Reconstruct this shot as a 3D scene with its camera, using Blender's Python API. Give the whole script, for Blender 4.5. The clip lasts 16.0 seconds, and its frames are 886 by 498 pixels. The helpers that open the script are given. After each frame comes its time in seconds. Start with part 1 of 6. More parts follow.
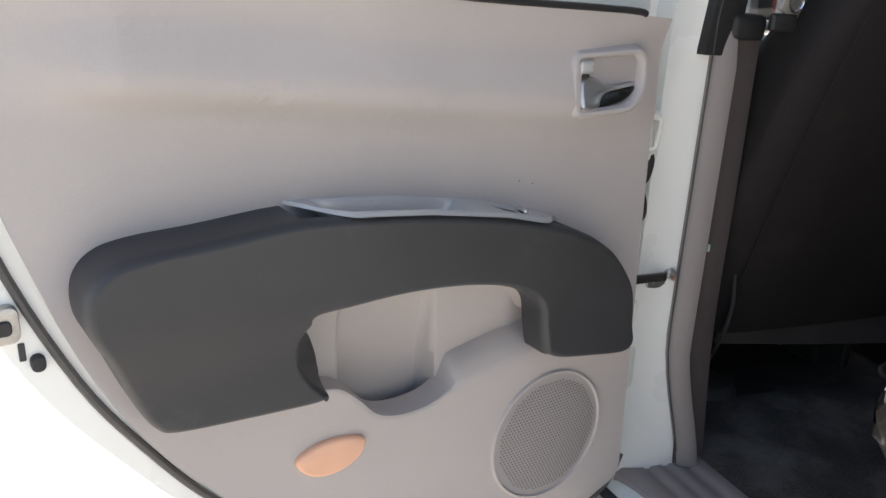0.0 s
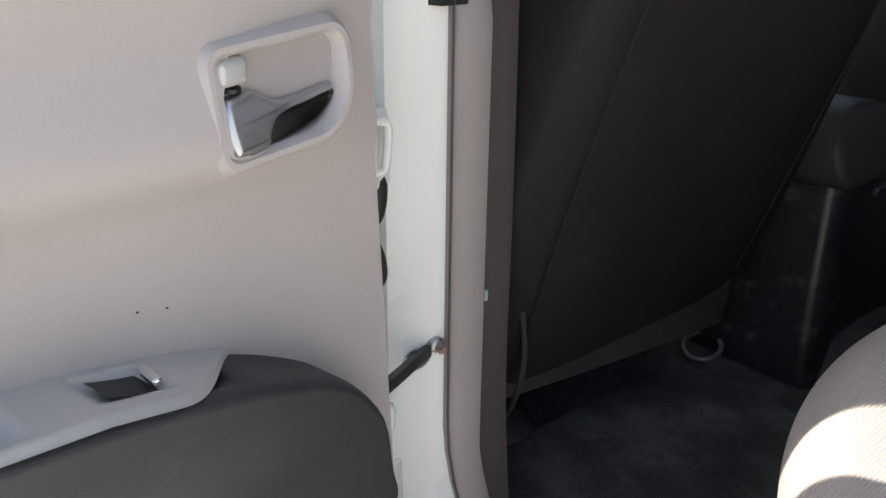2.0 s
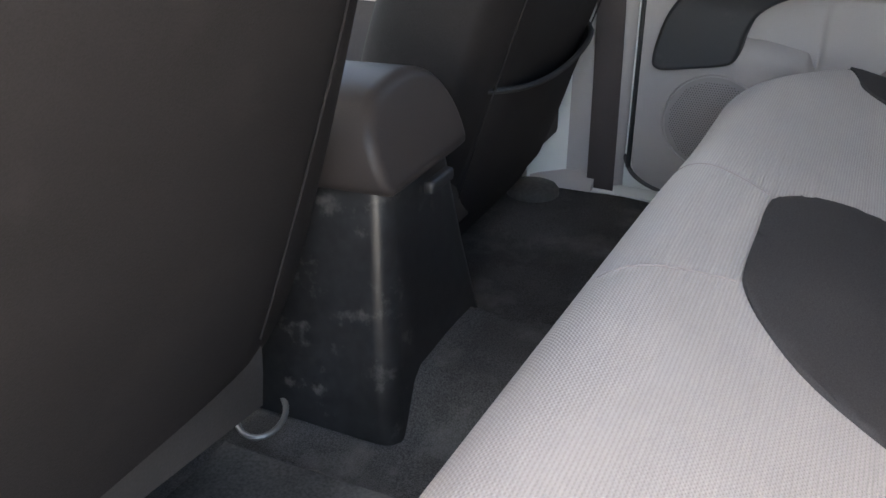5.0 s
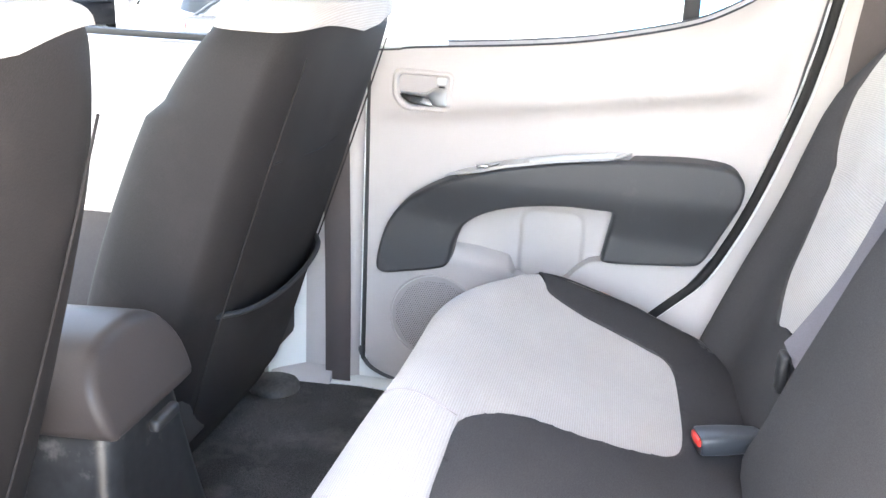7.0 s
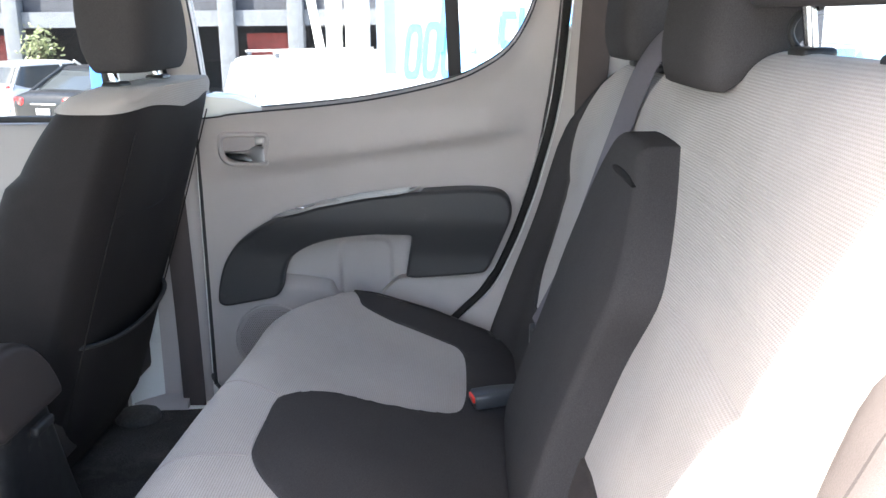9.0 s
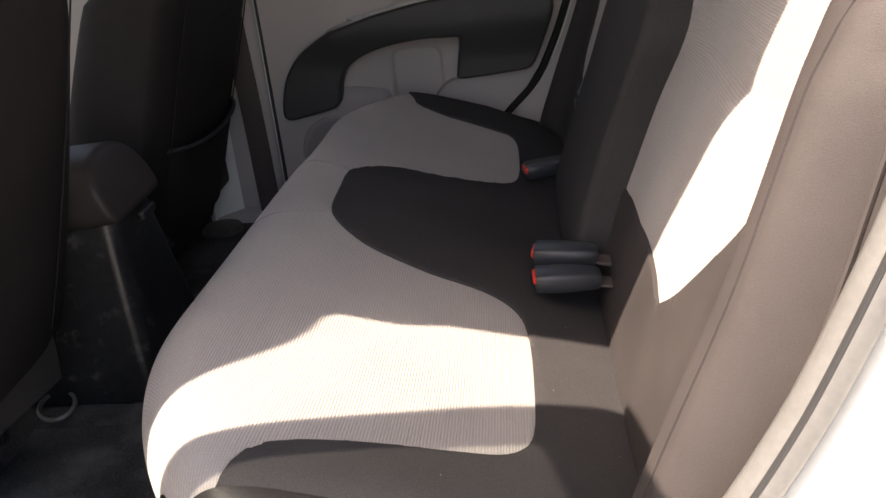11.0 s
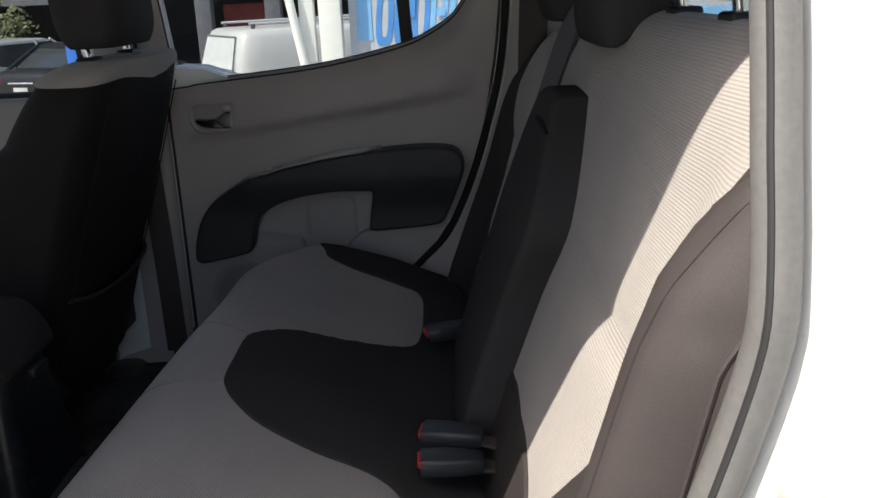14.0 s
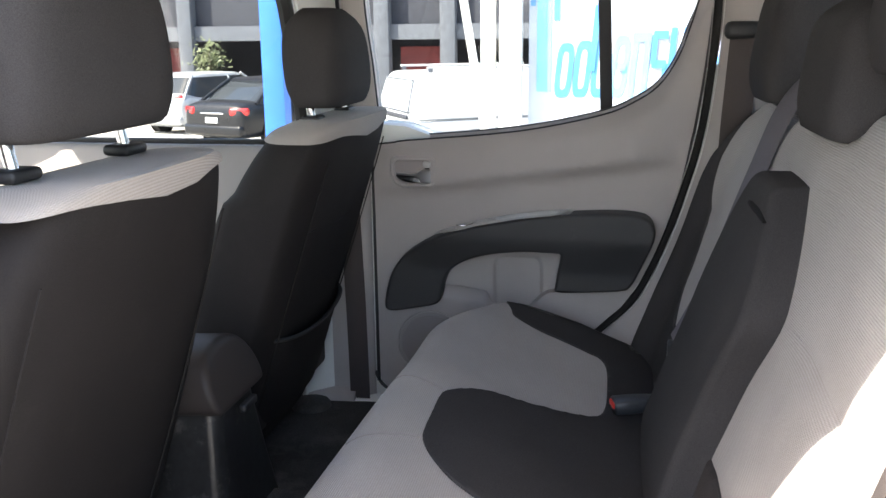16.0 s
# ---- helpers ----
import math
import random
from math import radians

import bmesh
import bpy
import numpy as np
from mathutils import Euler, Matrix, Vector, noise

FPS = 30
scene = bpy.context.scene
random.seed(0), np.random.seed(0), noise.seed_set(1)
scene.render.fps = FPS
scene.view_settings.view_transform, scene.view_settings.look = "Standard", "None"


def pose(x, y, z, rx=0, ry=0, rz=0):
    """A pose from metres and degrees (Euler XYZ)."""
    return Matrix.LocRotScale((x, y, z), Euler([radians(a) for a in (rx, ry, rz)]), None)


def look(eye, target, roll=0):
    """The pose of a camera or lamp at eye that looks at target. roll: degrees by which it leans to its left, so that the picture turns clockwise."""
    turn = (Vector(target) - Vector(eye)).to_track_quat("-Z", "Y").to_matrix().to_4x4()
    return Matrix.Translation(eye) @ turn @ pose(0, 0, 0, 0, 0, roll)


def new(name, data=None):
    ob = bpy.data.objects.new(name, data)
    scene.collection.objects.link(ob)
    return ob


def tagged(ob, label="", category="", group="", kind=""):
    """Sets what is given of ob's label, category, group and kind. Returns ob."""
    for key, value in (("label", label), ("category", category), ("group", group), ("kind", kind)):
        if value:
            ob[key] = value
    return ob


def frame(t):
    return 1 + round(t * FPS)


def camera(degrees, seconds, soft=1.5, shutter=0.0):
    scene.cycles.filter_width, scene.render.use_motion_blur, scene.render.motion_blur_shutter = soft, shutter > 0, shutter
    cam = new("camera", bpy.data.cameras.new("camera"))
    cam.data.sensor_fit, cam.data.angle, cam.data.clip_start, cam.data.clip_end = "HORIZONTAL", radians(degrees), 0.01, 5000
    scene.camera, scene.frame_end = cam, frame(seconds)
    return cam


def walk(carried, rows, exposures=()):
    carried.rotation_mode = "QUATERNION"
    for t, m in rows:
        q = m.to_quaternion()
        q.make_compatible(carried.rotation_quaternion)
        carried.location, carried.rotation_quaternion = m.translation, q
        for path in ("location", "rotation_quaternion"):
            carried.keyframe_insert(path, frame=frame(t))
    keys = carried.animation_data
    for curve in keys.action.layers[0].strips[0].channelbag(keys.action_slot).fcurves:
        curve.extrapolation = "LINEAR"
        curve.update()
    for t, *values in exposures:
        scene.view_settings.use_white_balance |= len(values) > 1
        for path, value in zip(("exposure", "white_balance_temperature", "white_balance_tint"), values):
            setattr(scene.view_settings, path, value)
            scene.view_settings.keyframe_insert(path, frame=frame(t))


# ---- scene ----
cam = camera(51.9, 16.0)
PATH = [
    (0, (-1.421, -0.767, 1.301), (-0.661, 0.973, 0.672), 3.85),
    (0.5, (-1.394, -0.63, 1.316), (-0.502, 1.024, 0.63), 3.98),
    (1, (-1.358, -0.526, 1.311), (-0.303, 1.022, 0.611), 3.3),
    (1.5, (-1.268, -0.45, 1.309), (-0.139, 1.041, 0.601), 2.26),
    (2, (-1.152, -0.394, 1.295), (0.049, 1.0, 0.51), 0.7),
    (2.5, (-1.084, -0.384, 1.247), (0.271, 0.844, 0.436), -0.39),
    (3, (-1.021, -0.356, 1.212), (0.396, 0.762, 0.351), -0.61),
    (3.5, (-0.942, -0.319, 1.207), (0.52, 0.723, 0.325), -2.58),
    (6, (-0.711, -0.276, 1.321), (1.038, 0.256, 0.511), 3.4),
    (6.5, (-0.74, -0.314, 1.351), (1.082, 0.119, 0.648), 2.8),
    (7, (-0.795, -0.346, 1.379), (1.088, -0.021, 0.786), 3.0),
    (7.5, (-0.863, -0.372, 1.399), (1.059, -0.196, 0.876), 2.6),
    (8, (-0.943, -0.417, 1.425), (0.996, -0.294, 0.948), 1.9),
    (10.5, (-1.227, -0.492, 1.383), (0.684, -0.474, 0.792), -5.0),
    (11, (-1.241, -0.481, 1.339), (0.595, -0.297, 0.568), -6.3),
    (11.5, (-1.239, -0.466, 1.301), (0.515, -0.133, 0.398), -6.4),
    (12, (-1.23, -0.459, 1.285), (0.47, -0.053, 0.312), -6.7),
    (12.5, (-1.225, -0.496, 1.318), (0.543, -0.254, 0.415), -6.1),
    (13, (-1.222, -0.519, 1.355), (0.607, -0.403, 0.554), -4.4),
    (13.5, (-1.23, -0.528, 1.395), (0.658, -0.489, 0.738), -3.0),
    (14, (-1.236, -0.538, 1.429), (0.685, -0.516, 0.871), -2.5),
    (14.5, (-1.227, -0.518, 1.457), (0.708, -0.57, 0.954), -1.8),
    (15, (-1.221, -0.5, 1.494), (0.733, -0.588, 1.075), -0.5),
    (15.5, (-1.22, -0.471, 1.5), (0.741, -0.424, 1.112), -0.1),
    (16, (-1.262, -0.471, 1.476), (0.652, -0.115, 1.017), -0.6),
]
EXPOSURES = [(0, 1.40, 6900, 11), (0.5, 1.78, 6900, 11), (1.5, 1.72, 6900, 11), (2.5, 1.83, 7000, 10), (3.6, 1.95, 7000, 10), (5.0, 3.8, 7000, 9), (6, 5.6, 7000, 9), (7, 5.52, 6800, 10), (8, 4.84, 6500, 9), (9.2, 3.6, 6550, 10), (10.5, 2.56, 7450, 16), (11, 2.2, 7600, 17), (12, 1.56, 7750, 17), (12.5, 1.44, 7400, 14), (13, 1.28, 7150, 12), (14, 1.14, 6700, 10), (14.5, 1.22, 6500, 10), (15.3, 1.43, 6600, 11), (16, 2.95, 6750, 10)]
walk(cam, [(t, look(eye, target, roll)) for t, eye, target, roll in PATH], EXPOSURES)

# ---- light ----
TO_SUN = Vector((-0.47, 0.58, 1.0)).normalized()
world = bpy.data.worlds.new("sky")
scene.world = world
world.use_nodes = True
wn = world.node_tree
sky = wn.nodes.new("ShaderNodeTexSky")
sky.sky_type, sky.sun_disc = "NISHITA", False
sky.dust_density = 2.6
sky.sun_elevation = math.asin(TO_SUN.z)
sky.sun_rotation = math.atan2(TO_SUN.x, TO_SUN.y)
wn.links.new(sky.outputs[0], wn.nodes["Background"].inputs[0])
wn.nodes["Background"].inputs[1].default_value = 0.125
sun = new("sun", bpy.data.lights.new("sun", "SUN"))
sun.data.energy, sun.data.angle, sun.data.color = 3.6, radians(0.53), (1.0, 0.935, 0.84)
sun.matrix_world = look(TO_SUN * 20, (0, 0, 0))


# ---- materials ----
def material(name, color, rough=0.6, metal=0.0, grain=0.0, grain_size=400.0, stain=0.12, bump=0.0, spec=0.5, coat=0.0, vary=0.0):
    m = bpy.data.materials.new(name)
    m.use_nodes = True
    n, l = m.node_tree.nodes, m.node_tree.links
    b = n["Principled BSDF"]
    b.inputs["Roughness"].default_value, b.inputs["Metallic"].default_value = rough, metal
    b.inputs["Specular IOR Level"].default_value, b.inputs["Coat Weight"].default_value = spec, coat
    tc = n.new("ShaderNodeTexCoord")
    big, fine = n.new("ShaderNodeTexNoise"), n.new("ShaderNodeTexNoise")
    big.inputs["Scale"].default_value, big.inputs["Detail"].default_value = 7.0, 6.0
    fine.inputs["Scale"].default_value, fine.inputs["Detail"].default_value = grain_size, 3.0
    for t in (big, fine):
        l.new(tc.outputs["Object"], t.inputs["Vector"])
    ramp = n.new("ShaderNodeMapRange")
    ramp.inputs[1].default_value, ramp.inputs[2].default_value = 0.3, 0.7
    ramp.inputs[3].default_value, ramp.inputs[4].default_value = 1 - stain, 1 + stain * 0.6
    l.new(big.outputs[0], ramp.inputs[0])
    ramp2 = n.new("ShaderNodeMapRange")
    ramp2.inputs[1].default_value, ramp2.inputs[2].default_value = 0.3, 0.7
    ramp2.inputs[3].default_value, ramp2.inputs[4].default_value = 1 - grain, 1 + grain
    l.new(fine.outputs[0], ramp2.inputs[0])
    mul = n.new("ShaderNodeMath")
    mul.operation = "MULTIPLY"
    l.new(ramp.outputs[0], mul.inputs[0]), l.new(ramp2.outputs[0], mul.inputs[1])
    tint = n.new("ShaderNodeVectorMath")
    tint.operation = "SCALE"
    tint.inputs[0].default_value = color
    l.new(mul.outputs[0], tint.inputs["Scale"])
    l.new(tint.outputs[0], b.inputs["Base Color"])
    rr = n.new("ShaderNodeMapRange")
    rr.inputs[3].default_value, rr.inputs[4].default_value = max(0.02, rough - 0.08), min(1, rough + 0.08)
    l.new(big.outputs[0], rr.inputs[0]), l.new(rr.outputs[0], b.inputs["Roughness"])
    if bump:
        bp = n.new("ShaderNodeBump")
        bp.inputs["Strength"].default_value, bp.inputs["Distance"].default_value = bump, 0.001
        l.new(fine.outputs[0], bp.inputs["Height"]), l.new(bp.outputs[0], b.inputs["Normal"])
    return m


def mesh_fabric(name, color, across, along, pitch=0.0027):
    """Knitted cloth: rows of small open cells on the plane of two axes."""
    m = material(name, color, rough=0.95, grain=0.05, stain=0.08, spec=0.15)
    n, l = m.node_tree.nodes, m.node_tree.links
    b = n["Principled BSDF"]
    b.inputs["Sheen Weight"].default_value = 0.15
    tc = n.new("ShaderNodeTexCoord")
    sep = n.new("ShaderNodeSeparateXYZ")
    l.new(tc.outputs["Object"], sep.inputs[0])

    slant = n.new("ShaderNodeVectorMath")
    slant.operation, slant.inputs[1].default_value = "DOT_PRODUCT", (0.0, 0.9, 1.0)
    l.new(tc.outputs["Object"], slant.inputs[0])

    def wave(axis, step, shift=None):
        a = n.new("ShaderNodeMath")
        a.operation, a.inputs[1].default_value = "MULTIPLY", 2 * math.pi / step
        l.new(slant.outputs["Value"] if axis == 3 else sep.outputs[axis], a.inputs[0])
        s = n.new("ShaderNodeMath")
        s.operation = "SINE"
        l.new(a.outputs[0], s.inputs[0])
        return s.outputs[0]
    w1, w2 = wave(across, pitch * 1.3), wave(along, pitch)
    mul = n.new("ShaderNodeMath")
    mul.operation = "MULTIPLY"
    l.new(w1, mul.inputs[0]), l.new(w2, mul.inputs[1])
    half = n.new("ShaderNodeMath")
    half.operation, half.inputs[1].default_value = "MULTIPLY_ADD", 0.7
    l.new(mul.outputs[0], half.inputs[0]), l.new(w2, half.inputs[2])
    mx = n.new("ShaderNodeMapRange")
    mx.inputs[1].default_value, mx.inputs[2].default_value = -1.2, 0.6
    mx.inputs[3].default_value, mx.inputs[4].default_value = 0.85, 1.03
    l.new(half.outputs[0], mx.inputs[0])
    old = b.inputs["Base Color"].links[0].from_socket
    sc = n.new("ShaderNodeVectorMath")
    sc.operation = "SCALE"
    l.new(old, sc.inputs[0]), l.new(mx.outputs[0], sc.inputs["Scale"])
    l.new(sc.outputs[0], b.inputs["Base Color"])
    bp = n.new("ShaderNodeBump")
    bp.inputs["Strength"].default_value, bp.inputs["Distance"].default_value = 0.35, 0.001
    l.new(half.outputs[0], bp.inputs["Height"]), l.new(bp.outputs[0], b.inputs["Normal"])
    return m


def wear(m, color, lo, hi, scale, amount=1.0):
    """Scuffs and dust with a shape of their own over a plain surface."""
    n, l = m.node_tree.nodes, m.node_tree.links
    base = n["Principled BSDF"].inputs["Base Color"]
    tc, tx, mr, mix = n.new("ShaderNodeTexCoord"), n.new("ShaderNodeTexNoise"), n.new("ShaderNodeMapRange"), n.new("ShaderNodeMix")
    tx.inputs["Scale"].default_value, tx.inputs["Detail"].default_value, tx.inputs["Roughness"].default_value = scale, 9.0, 0.62
    mr.inputs[1].default_value, mr.inputs[2].default_value, mr.inputs[4].default_value = lo, hi, amount
    mix.data_type = "RGBA"
    mix.inputs["B"].default_value = (*color, 1)
    l.new(tc.outputs["Object"], tx.inputs["Vector"]), l.new(tx.outputs[0], mr.inputs[0]), l.new(mr.outputs[0], mix.inputs["Factor"])
    l.new(base.links[0].from_socket, mix.inputs["A"]), l.new(mix.outputs["Result"], base)


def glass(name, tint=(0.9, 0.95, 0.93)):
    m = bpy.data.materials.new(name)
    m.use_nodes = True
    n, l = m.node_tree.nodes, m.node_tree.links
    n.remove(n["Principled BSDF"])
    out = n["Material Output"]
    tr, gl, mix, fr = (n.new("ShaderNodeBsdfTransparent"), n.new("ShaderNodeBsdfGlossy"), n.new("ShaderNodeMixShader"), n.new("ShaderNodeLayerWeight"))
    tr.inputs[0].default_value = (*tint, 1)
    gl.inputs["Roughness"].default_value = 0.02
    fr.inputs[0].default_value = 0.5
    pw, ad = n.new("ShaderNodeMath"), n.new("ShaderNodeMath")
    pw.operation, pw.inputs[1].default_value = "POWER", 5.0
    ad.operation, ad.inputs[1].default_value, ad.inputs[2].default_value = "MULTIPLY_ADD", 0.35, 0.025
    l.new(fr.outputs["Facing"], pw.inputs[0]), l.new(pw.outputs[0], ad.inputs[0])
    l.new(ad.outputs[0], mix.inputs[0]), l.new(tr.outputs[0], mix.inputs[1]), l.new(gl.outputs[0], mix.inputs[2])
    l.new(mix.outputs[0], out.inputs[0])
    return m


LIGHT_CUSH = mesh_fabric("light_cushion_knit", (0.388, 0.361, 0.340), 0, 1)
LIGHT_BACK = mesh_fabric("light_back_knit", (0.363, 0.338, 0.319), 0, 2)
CAP_KNIT = mesh_fabric("cap_knit", (0.37, 0.34, 0.315), 0, 3)
DARK_CLOTH = material("charcoal_cloth", (0.050, 0.0475, 0.0485), 0.95, grain=0.22, grain_size=900, bump=0.25, spec=0.06)
SEAT_VINYL = material("brown_grey_vinyl", (0.0212, 0.0190, 0.0190), 0.70, grain=0.15, grain_size=700, bump=0.25, spec=0.12)
BENCH_VINYL = material("brown_bench_cloth", (0.045, 0.0385, 0.038), 0.66, grain=0.12, grain_size=1100, stain=0.25, bump=0.25, spec=0.3)
LID_VINYL = material("brown_lid_vinyl", (0.040, 0.0325, 0.0305), 0.5, grain=0.08, grain_size=700, stain=0.15, bump=0.1, spec=0.3)
BUCKLE_PLASTIC = material("slate_black_plastic", (0.030, 0.034, 0.040), 0.38, grain=0.06, bump=0.06)
SIDE_VINYL = material("dark_brown_side_vinyl", (0.019, 0.0165, 0.0162), 0.46, grain=0.2, grain_size=800, stain=0.2, bump=0.25, spec=0.35)
SEAT_FLAP = material("dark_flap_vinyl", (0.050, 0.046, 0.044), 0.6, grain=0.1, stain=0.3, bump=0.2, spec=0.25)
TRIM_LIGHT = material("warm_grey_plastic", (0.455, 0.420, 0.403), 0.62, grain=0.03, grain_size=900, stain=0.05, bump=0.12, spec=0.4)
TRIM_GREY = material("mid_grey_plastic", (0.36, 0.33, 0.32), 0.65, grain=0.03, grain_size=900, stain=0.06, bump=0.12, spec=0.4)
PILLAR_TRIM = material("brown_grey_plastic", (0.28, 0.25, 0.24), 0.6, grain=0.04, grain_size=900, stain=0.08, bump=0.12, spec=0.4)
TRIM_DARK = material("charcoal_plastic", (0.040, 0.041, 0.044), 0.5, grain=0.08, grain_size=900, stain=0.1, bump=0.2, spec=0.45)
GRILLE_DARK = material("grille_shadow_grey", (0.13, 0.12, 0.115), 0.8)
BLACK_PLASTIC = material("black_plastic", (0.018, 0.018, 0.019), 0.5, grain=0.1, bump=0.1)
MATT_BLACK = material("matt_black_plastic", (0.016, 0.015, 0.015), 0.85, grain=0.2, stain=0.3, bump=0.2, spec=0.1)
SCUFFED = material("scuffed_black_plastic", (0.02, 0.02, 0.021), 0.33, grain=0.3, grain_size=60, stain=0.45, bump=0.15)
SILVER = material("silver_paint", (0.50, 0.50, 0.49), 0.33, metal=0.2, grain=0.02, stain=0.04)
CHROME = material("chrome", (0.78, 0.78, 0.79), 0.17, metal=1.0, stain=0.03)
SATIN_CHROME = material("satin_chrome", (0.52, 0.52, 0.53), 0.3, metal=0.85, stain=0.04)
DARK_CHROME = material("darkened_chrome", (0.16, 0.155, 0.15), 0.2, metal=1.0, stain=0.2)
STEEL = material("dull_steel", (0.45, 0.44, 0.42), 0.38, metal=0.9, stain=0.2, grain=0.1)
WHITE_PAINT = material("white_car_paint", (0.85, 0.86, 0.82), 0.28, stain=0.03, coat=0.5)
HOOK_METAL = material("worn_dark_metal", (0.23, 0.225, 0.22), 0.45, metal=0.6, stain=0.3)
STEEL_RUSTY = material("stained_steel", (0.42, 0.36, 0.27), 0.45, metal=0.6, stain=0.45, grain=0.2, grain_size=120)
RUBBER_LIGHT = material("pale_grey_rubber", (0.36, 0.35, 0.34), 0.6, stain=0.15)
RUBBER = material("grey_rubber_seal", (0.07, 0.068, 0.067), 0.5, grain=0.1, stain=0.2, bump=0.2)
RUBBER_MID = material("worn_grey_rubber", (0.122, 0.120, 0.117), 0.55, grain=0.08, grain_size=200, stain=0.08, bump=0.25)
SEAL_DARK = material("soft_black_rubber", (0.026, 0.025, 0.025), 0.85, grain=0.15, stain=0.2, bump=0.2, spec=0.15)
BLACK_RUBBER = material("black_rubber", (0.02, 0.02, 0.021), 0.6, stain=0.2)
CARPET = material("black_carpet", (0.078, 0.075, 0.073), 1.0, grain=0.5, grain_size=600, stain=0.35, bump=0.8, spec=0.1)
MAT_RUBBER = material("black_floor_mat", (0.098, 0.093, 0.087), 0.9, grain=0.3, grain_size=300, stain=0.5, bump=0.4, spec=0.12)
DUSTY_RUBBER = material("dusty_black_rubber", (0.085, 0.080, 0.074), 0.6, grain=0.25, grain_size=150, stain=0.4, bump=0.2, spec=0.3)
HEADLINER = material("grey_headliner", (0.42, 0.40, 0.38), 0.95, grain=0.08, grain_size=800, stain=0.05, bump=0.3, spec=0.1)
WEBBING = material("grey_webbing", (0.125, 0.117, 0.132), 0.8, grain=0.15, grain_size=1200, bump=0.3, spec=0.2)
WEB_DARK = material("brown_webbing", (0.085, 0.071, 0.068), 0.8, grain=0.15, grain_size=1200, bump=0.3, spec=0.2)
RED = material("red_button", (0.65, 0.03, 0.02), 0.4)
RED_WORN = material("worn_red_paint", (0.30, 0.17, 0.15), 0.5, stain=0.5, grain=0.3, grain_size=300)
PALE_GREEN = material("pale_green_plastic", (0.35, 0.45, 0.38), 0.5)
ORANGE = material("orange_reflector", (0.80, 0.46, 0.31), 0.25, stain=0.2)
STRAP_WOVEN = material("woven_strap", (0.38, 0.35, 0.30), 0.9, grain=0.4, grain_size=700, bump=0.5)
wear(SCUFFED, (0.14, 0.13, 0.12), 0.58, 0.74, 28, 0.8)
wear(MAT_RUBBER, (0.20, 0.19, 0.178), 0.48, 0.70, 7, 0.8)
wear(CARPET, (0.19, 0.18, 0.165), 0.50, 0.74, 9, 0.7)
wear(TRIM_DARK, (0.10, 0.095, 0.092), 0.60, 0.76, 14, 0.5)
wear(BENCH_VINYL, (0.070, 0.062, 0.059), 0.58, 0.80, 16, 0.4)
wear(SEAT_VINYL, (0.038, 0.033, 0.032), 0.56, 0.78, 10, 0.5)
wear(WHITE_PAINT, (0.55, 0.53, 0.46), 0.62, 0.80, 9, 0.5)
CLEAR = glass("smoked_glass", (0.56, 0.58, 0.575))
TINTED = glass("tinted_glass", (0.74, 0.76, 0.755))


# ---- mesh helpers ----
from mathutils import geometry


def V(*p):
    return Vector(p)


def thing(name, loc, label, category, group="", kind=""):
    e = new(name)
    e.empty_display_size = 0.05
    e.location = loc
    return tagged(e, label, category, group, kind)


def origin_of(ob):
    o = V(0, 0, 0)
    while ob:
        o += ob.location
        ob = ob.parent
    return o


def part(name, bm, mat, parent=None, label="", angle=40):
    bmesh.ops.remove_doubles(bm, verts=bm.verts, dist=1e-6)
    bmesh.ops.recalc_face_normals(bm, faces=bm.faces)
    if parent:
        bmesh.ops.translate(bm, verts=bm.verts, vec=-origin_of(parent))
    me = bpy.data.meshes.new(name)
    bm.to_mesh(me)
    bm.free()
    me.materials.append(mat)
    me.shade_smooth()
    me.set_sharp_from_angle(angle=radians(angle))
    ob = new(name, me)
    if parent:
        ob.parent = parent
    return tagged(ob, label) if label else ob


def structure(name, bm, mat, label, category="", angle=40):
    return tagged(part(name, bm, mat, None, "", angle), label, category or name.split("_")[0], "", "structure")


def curve2(pts, n=6, closed=True):
    """A smooth line through points of any dimension."""
    pts = [Vector(p) for p in pts]
    out, m = [], len(pts)
    for i in range(m if closed else m - 1):
        if closed:
            p0, p1, p2, p3 = pts[i - 1], pts[i], pts[(i + 1) % m], pts[(i + 2) % m]
        else:
            p0, p1, p2, p3 = pts[max(i - 1, 0)], pts[i], pts[i + 1], pts[min(i + 2, m - 1)]
        for k in range(n):
            t = k / n
            out.append(0.5 * ((2 * p1) + (p2 - p0) * t + (2 * p0 - 5 * p1 + 4 * p2 - p3) * t * t + (3 * p1 - p0 - 3 * p2 + p3) * t ** 3))
    if not closed:
        out.append(pts[-1])
    return out


def grid(fn, nu, nv, wrap_u=False):
    bm = bmesh.new()
    cols = nu if wrap_u else nu + 1
    vs = [[bm.verts.new(fn(i / nu, j / nv)) for j in range(nv + 1)] for i in range(cols)]
    for i in range(nu):
        for j in range(nv):
            a, b = vs[i], vs[(i + 1) % cols]
            bm.faces.new((a[j], b[j], b[j + 1], a[j + 1]))
    return bm


def rings(loops, caps=True):
    bm = bmesh.new()
    vs = [[bm.verts.new(p) for p in r] for r in loops]
    n = len(loops[0])
    for a, b in zip(vs, vs[1:]):
        for i in range(n):
            bm.faces.new((a[i], a[(i + 1) % n], b[(i + 1) % n], b[i]))
    if caps:
        for r in (vs[0], vs[-1]):
            flat = caps if isinstance(caps, list) else [v.co for v in r]
            for tri in geometry.tessellate_polygon([[Vector((*p, 0)) if len(p) == 2 else p for p in flat]]):
                bm.faces.new([r[i] for i in tri])
    return bm


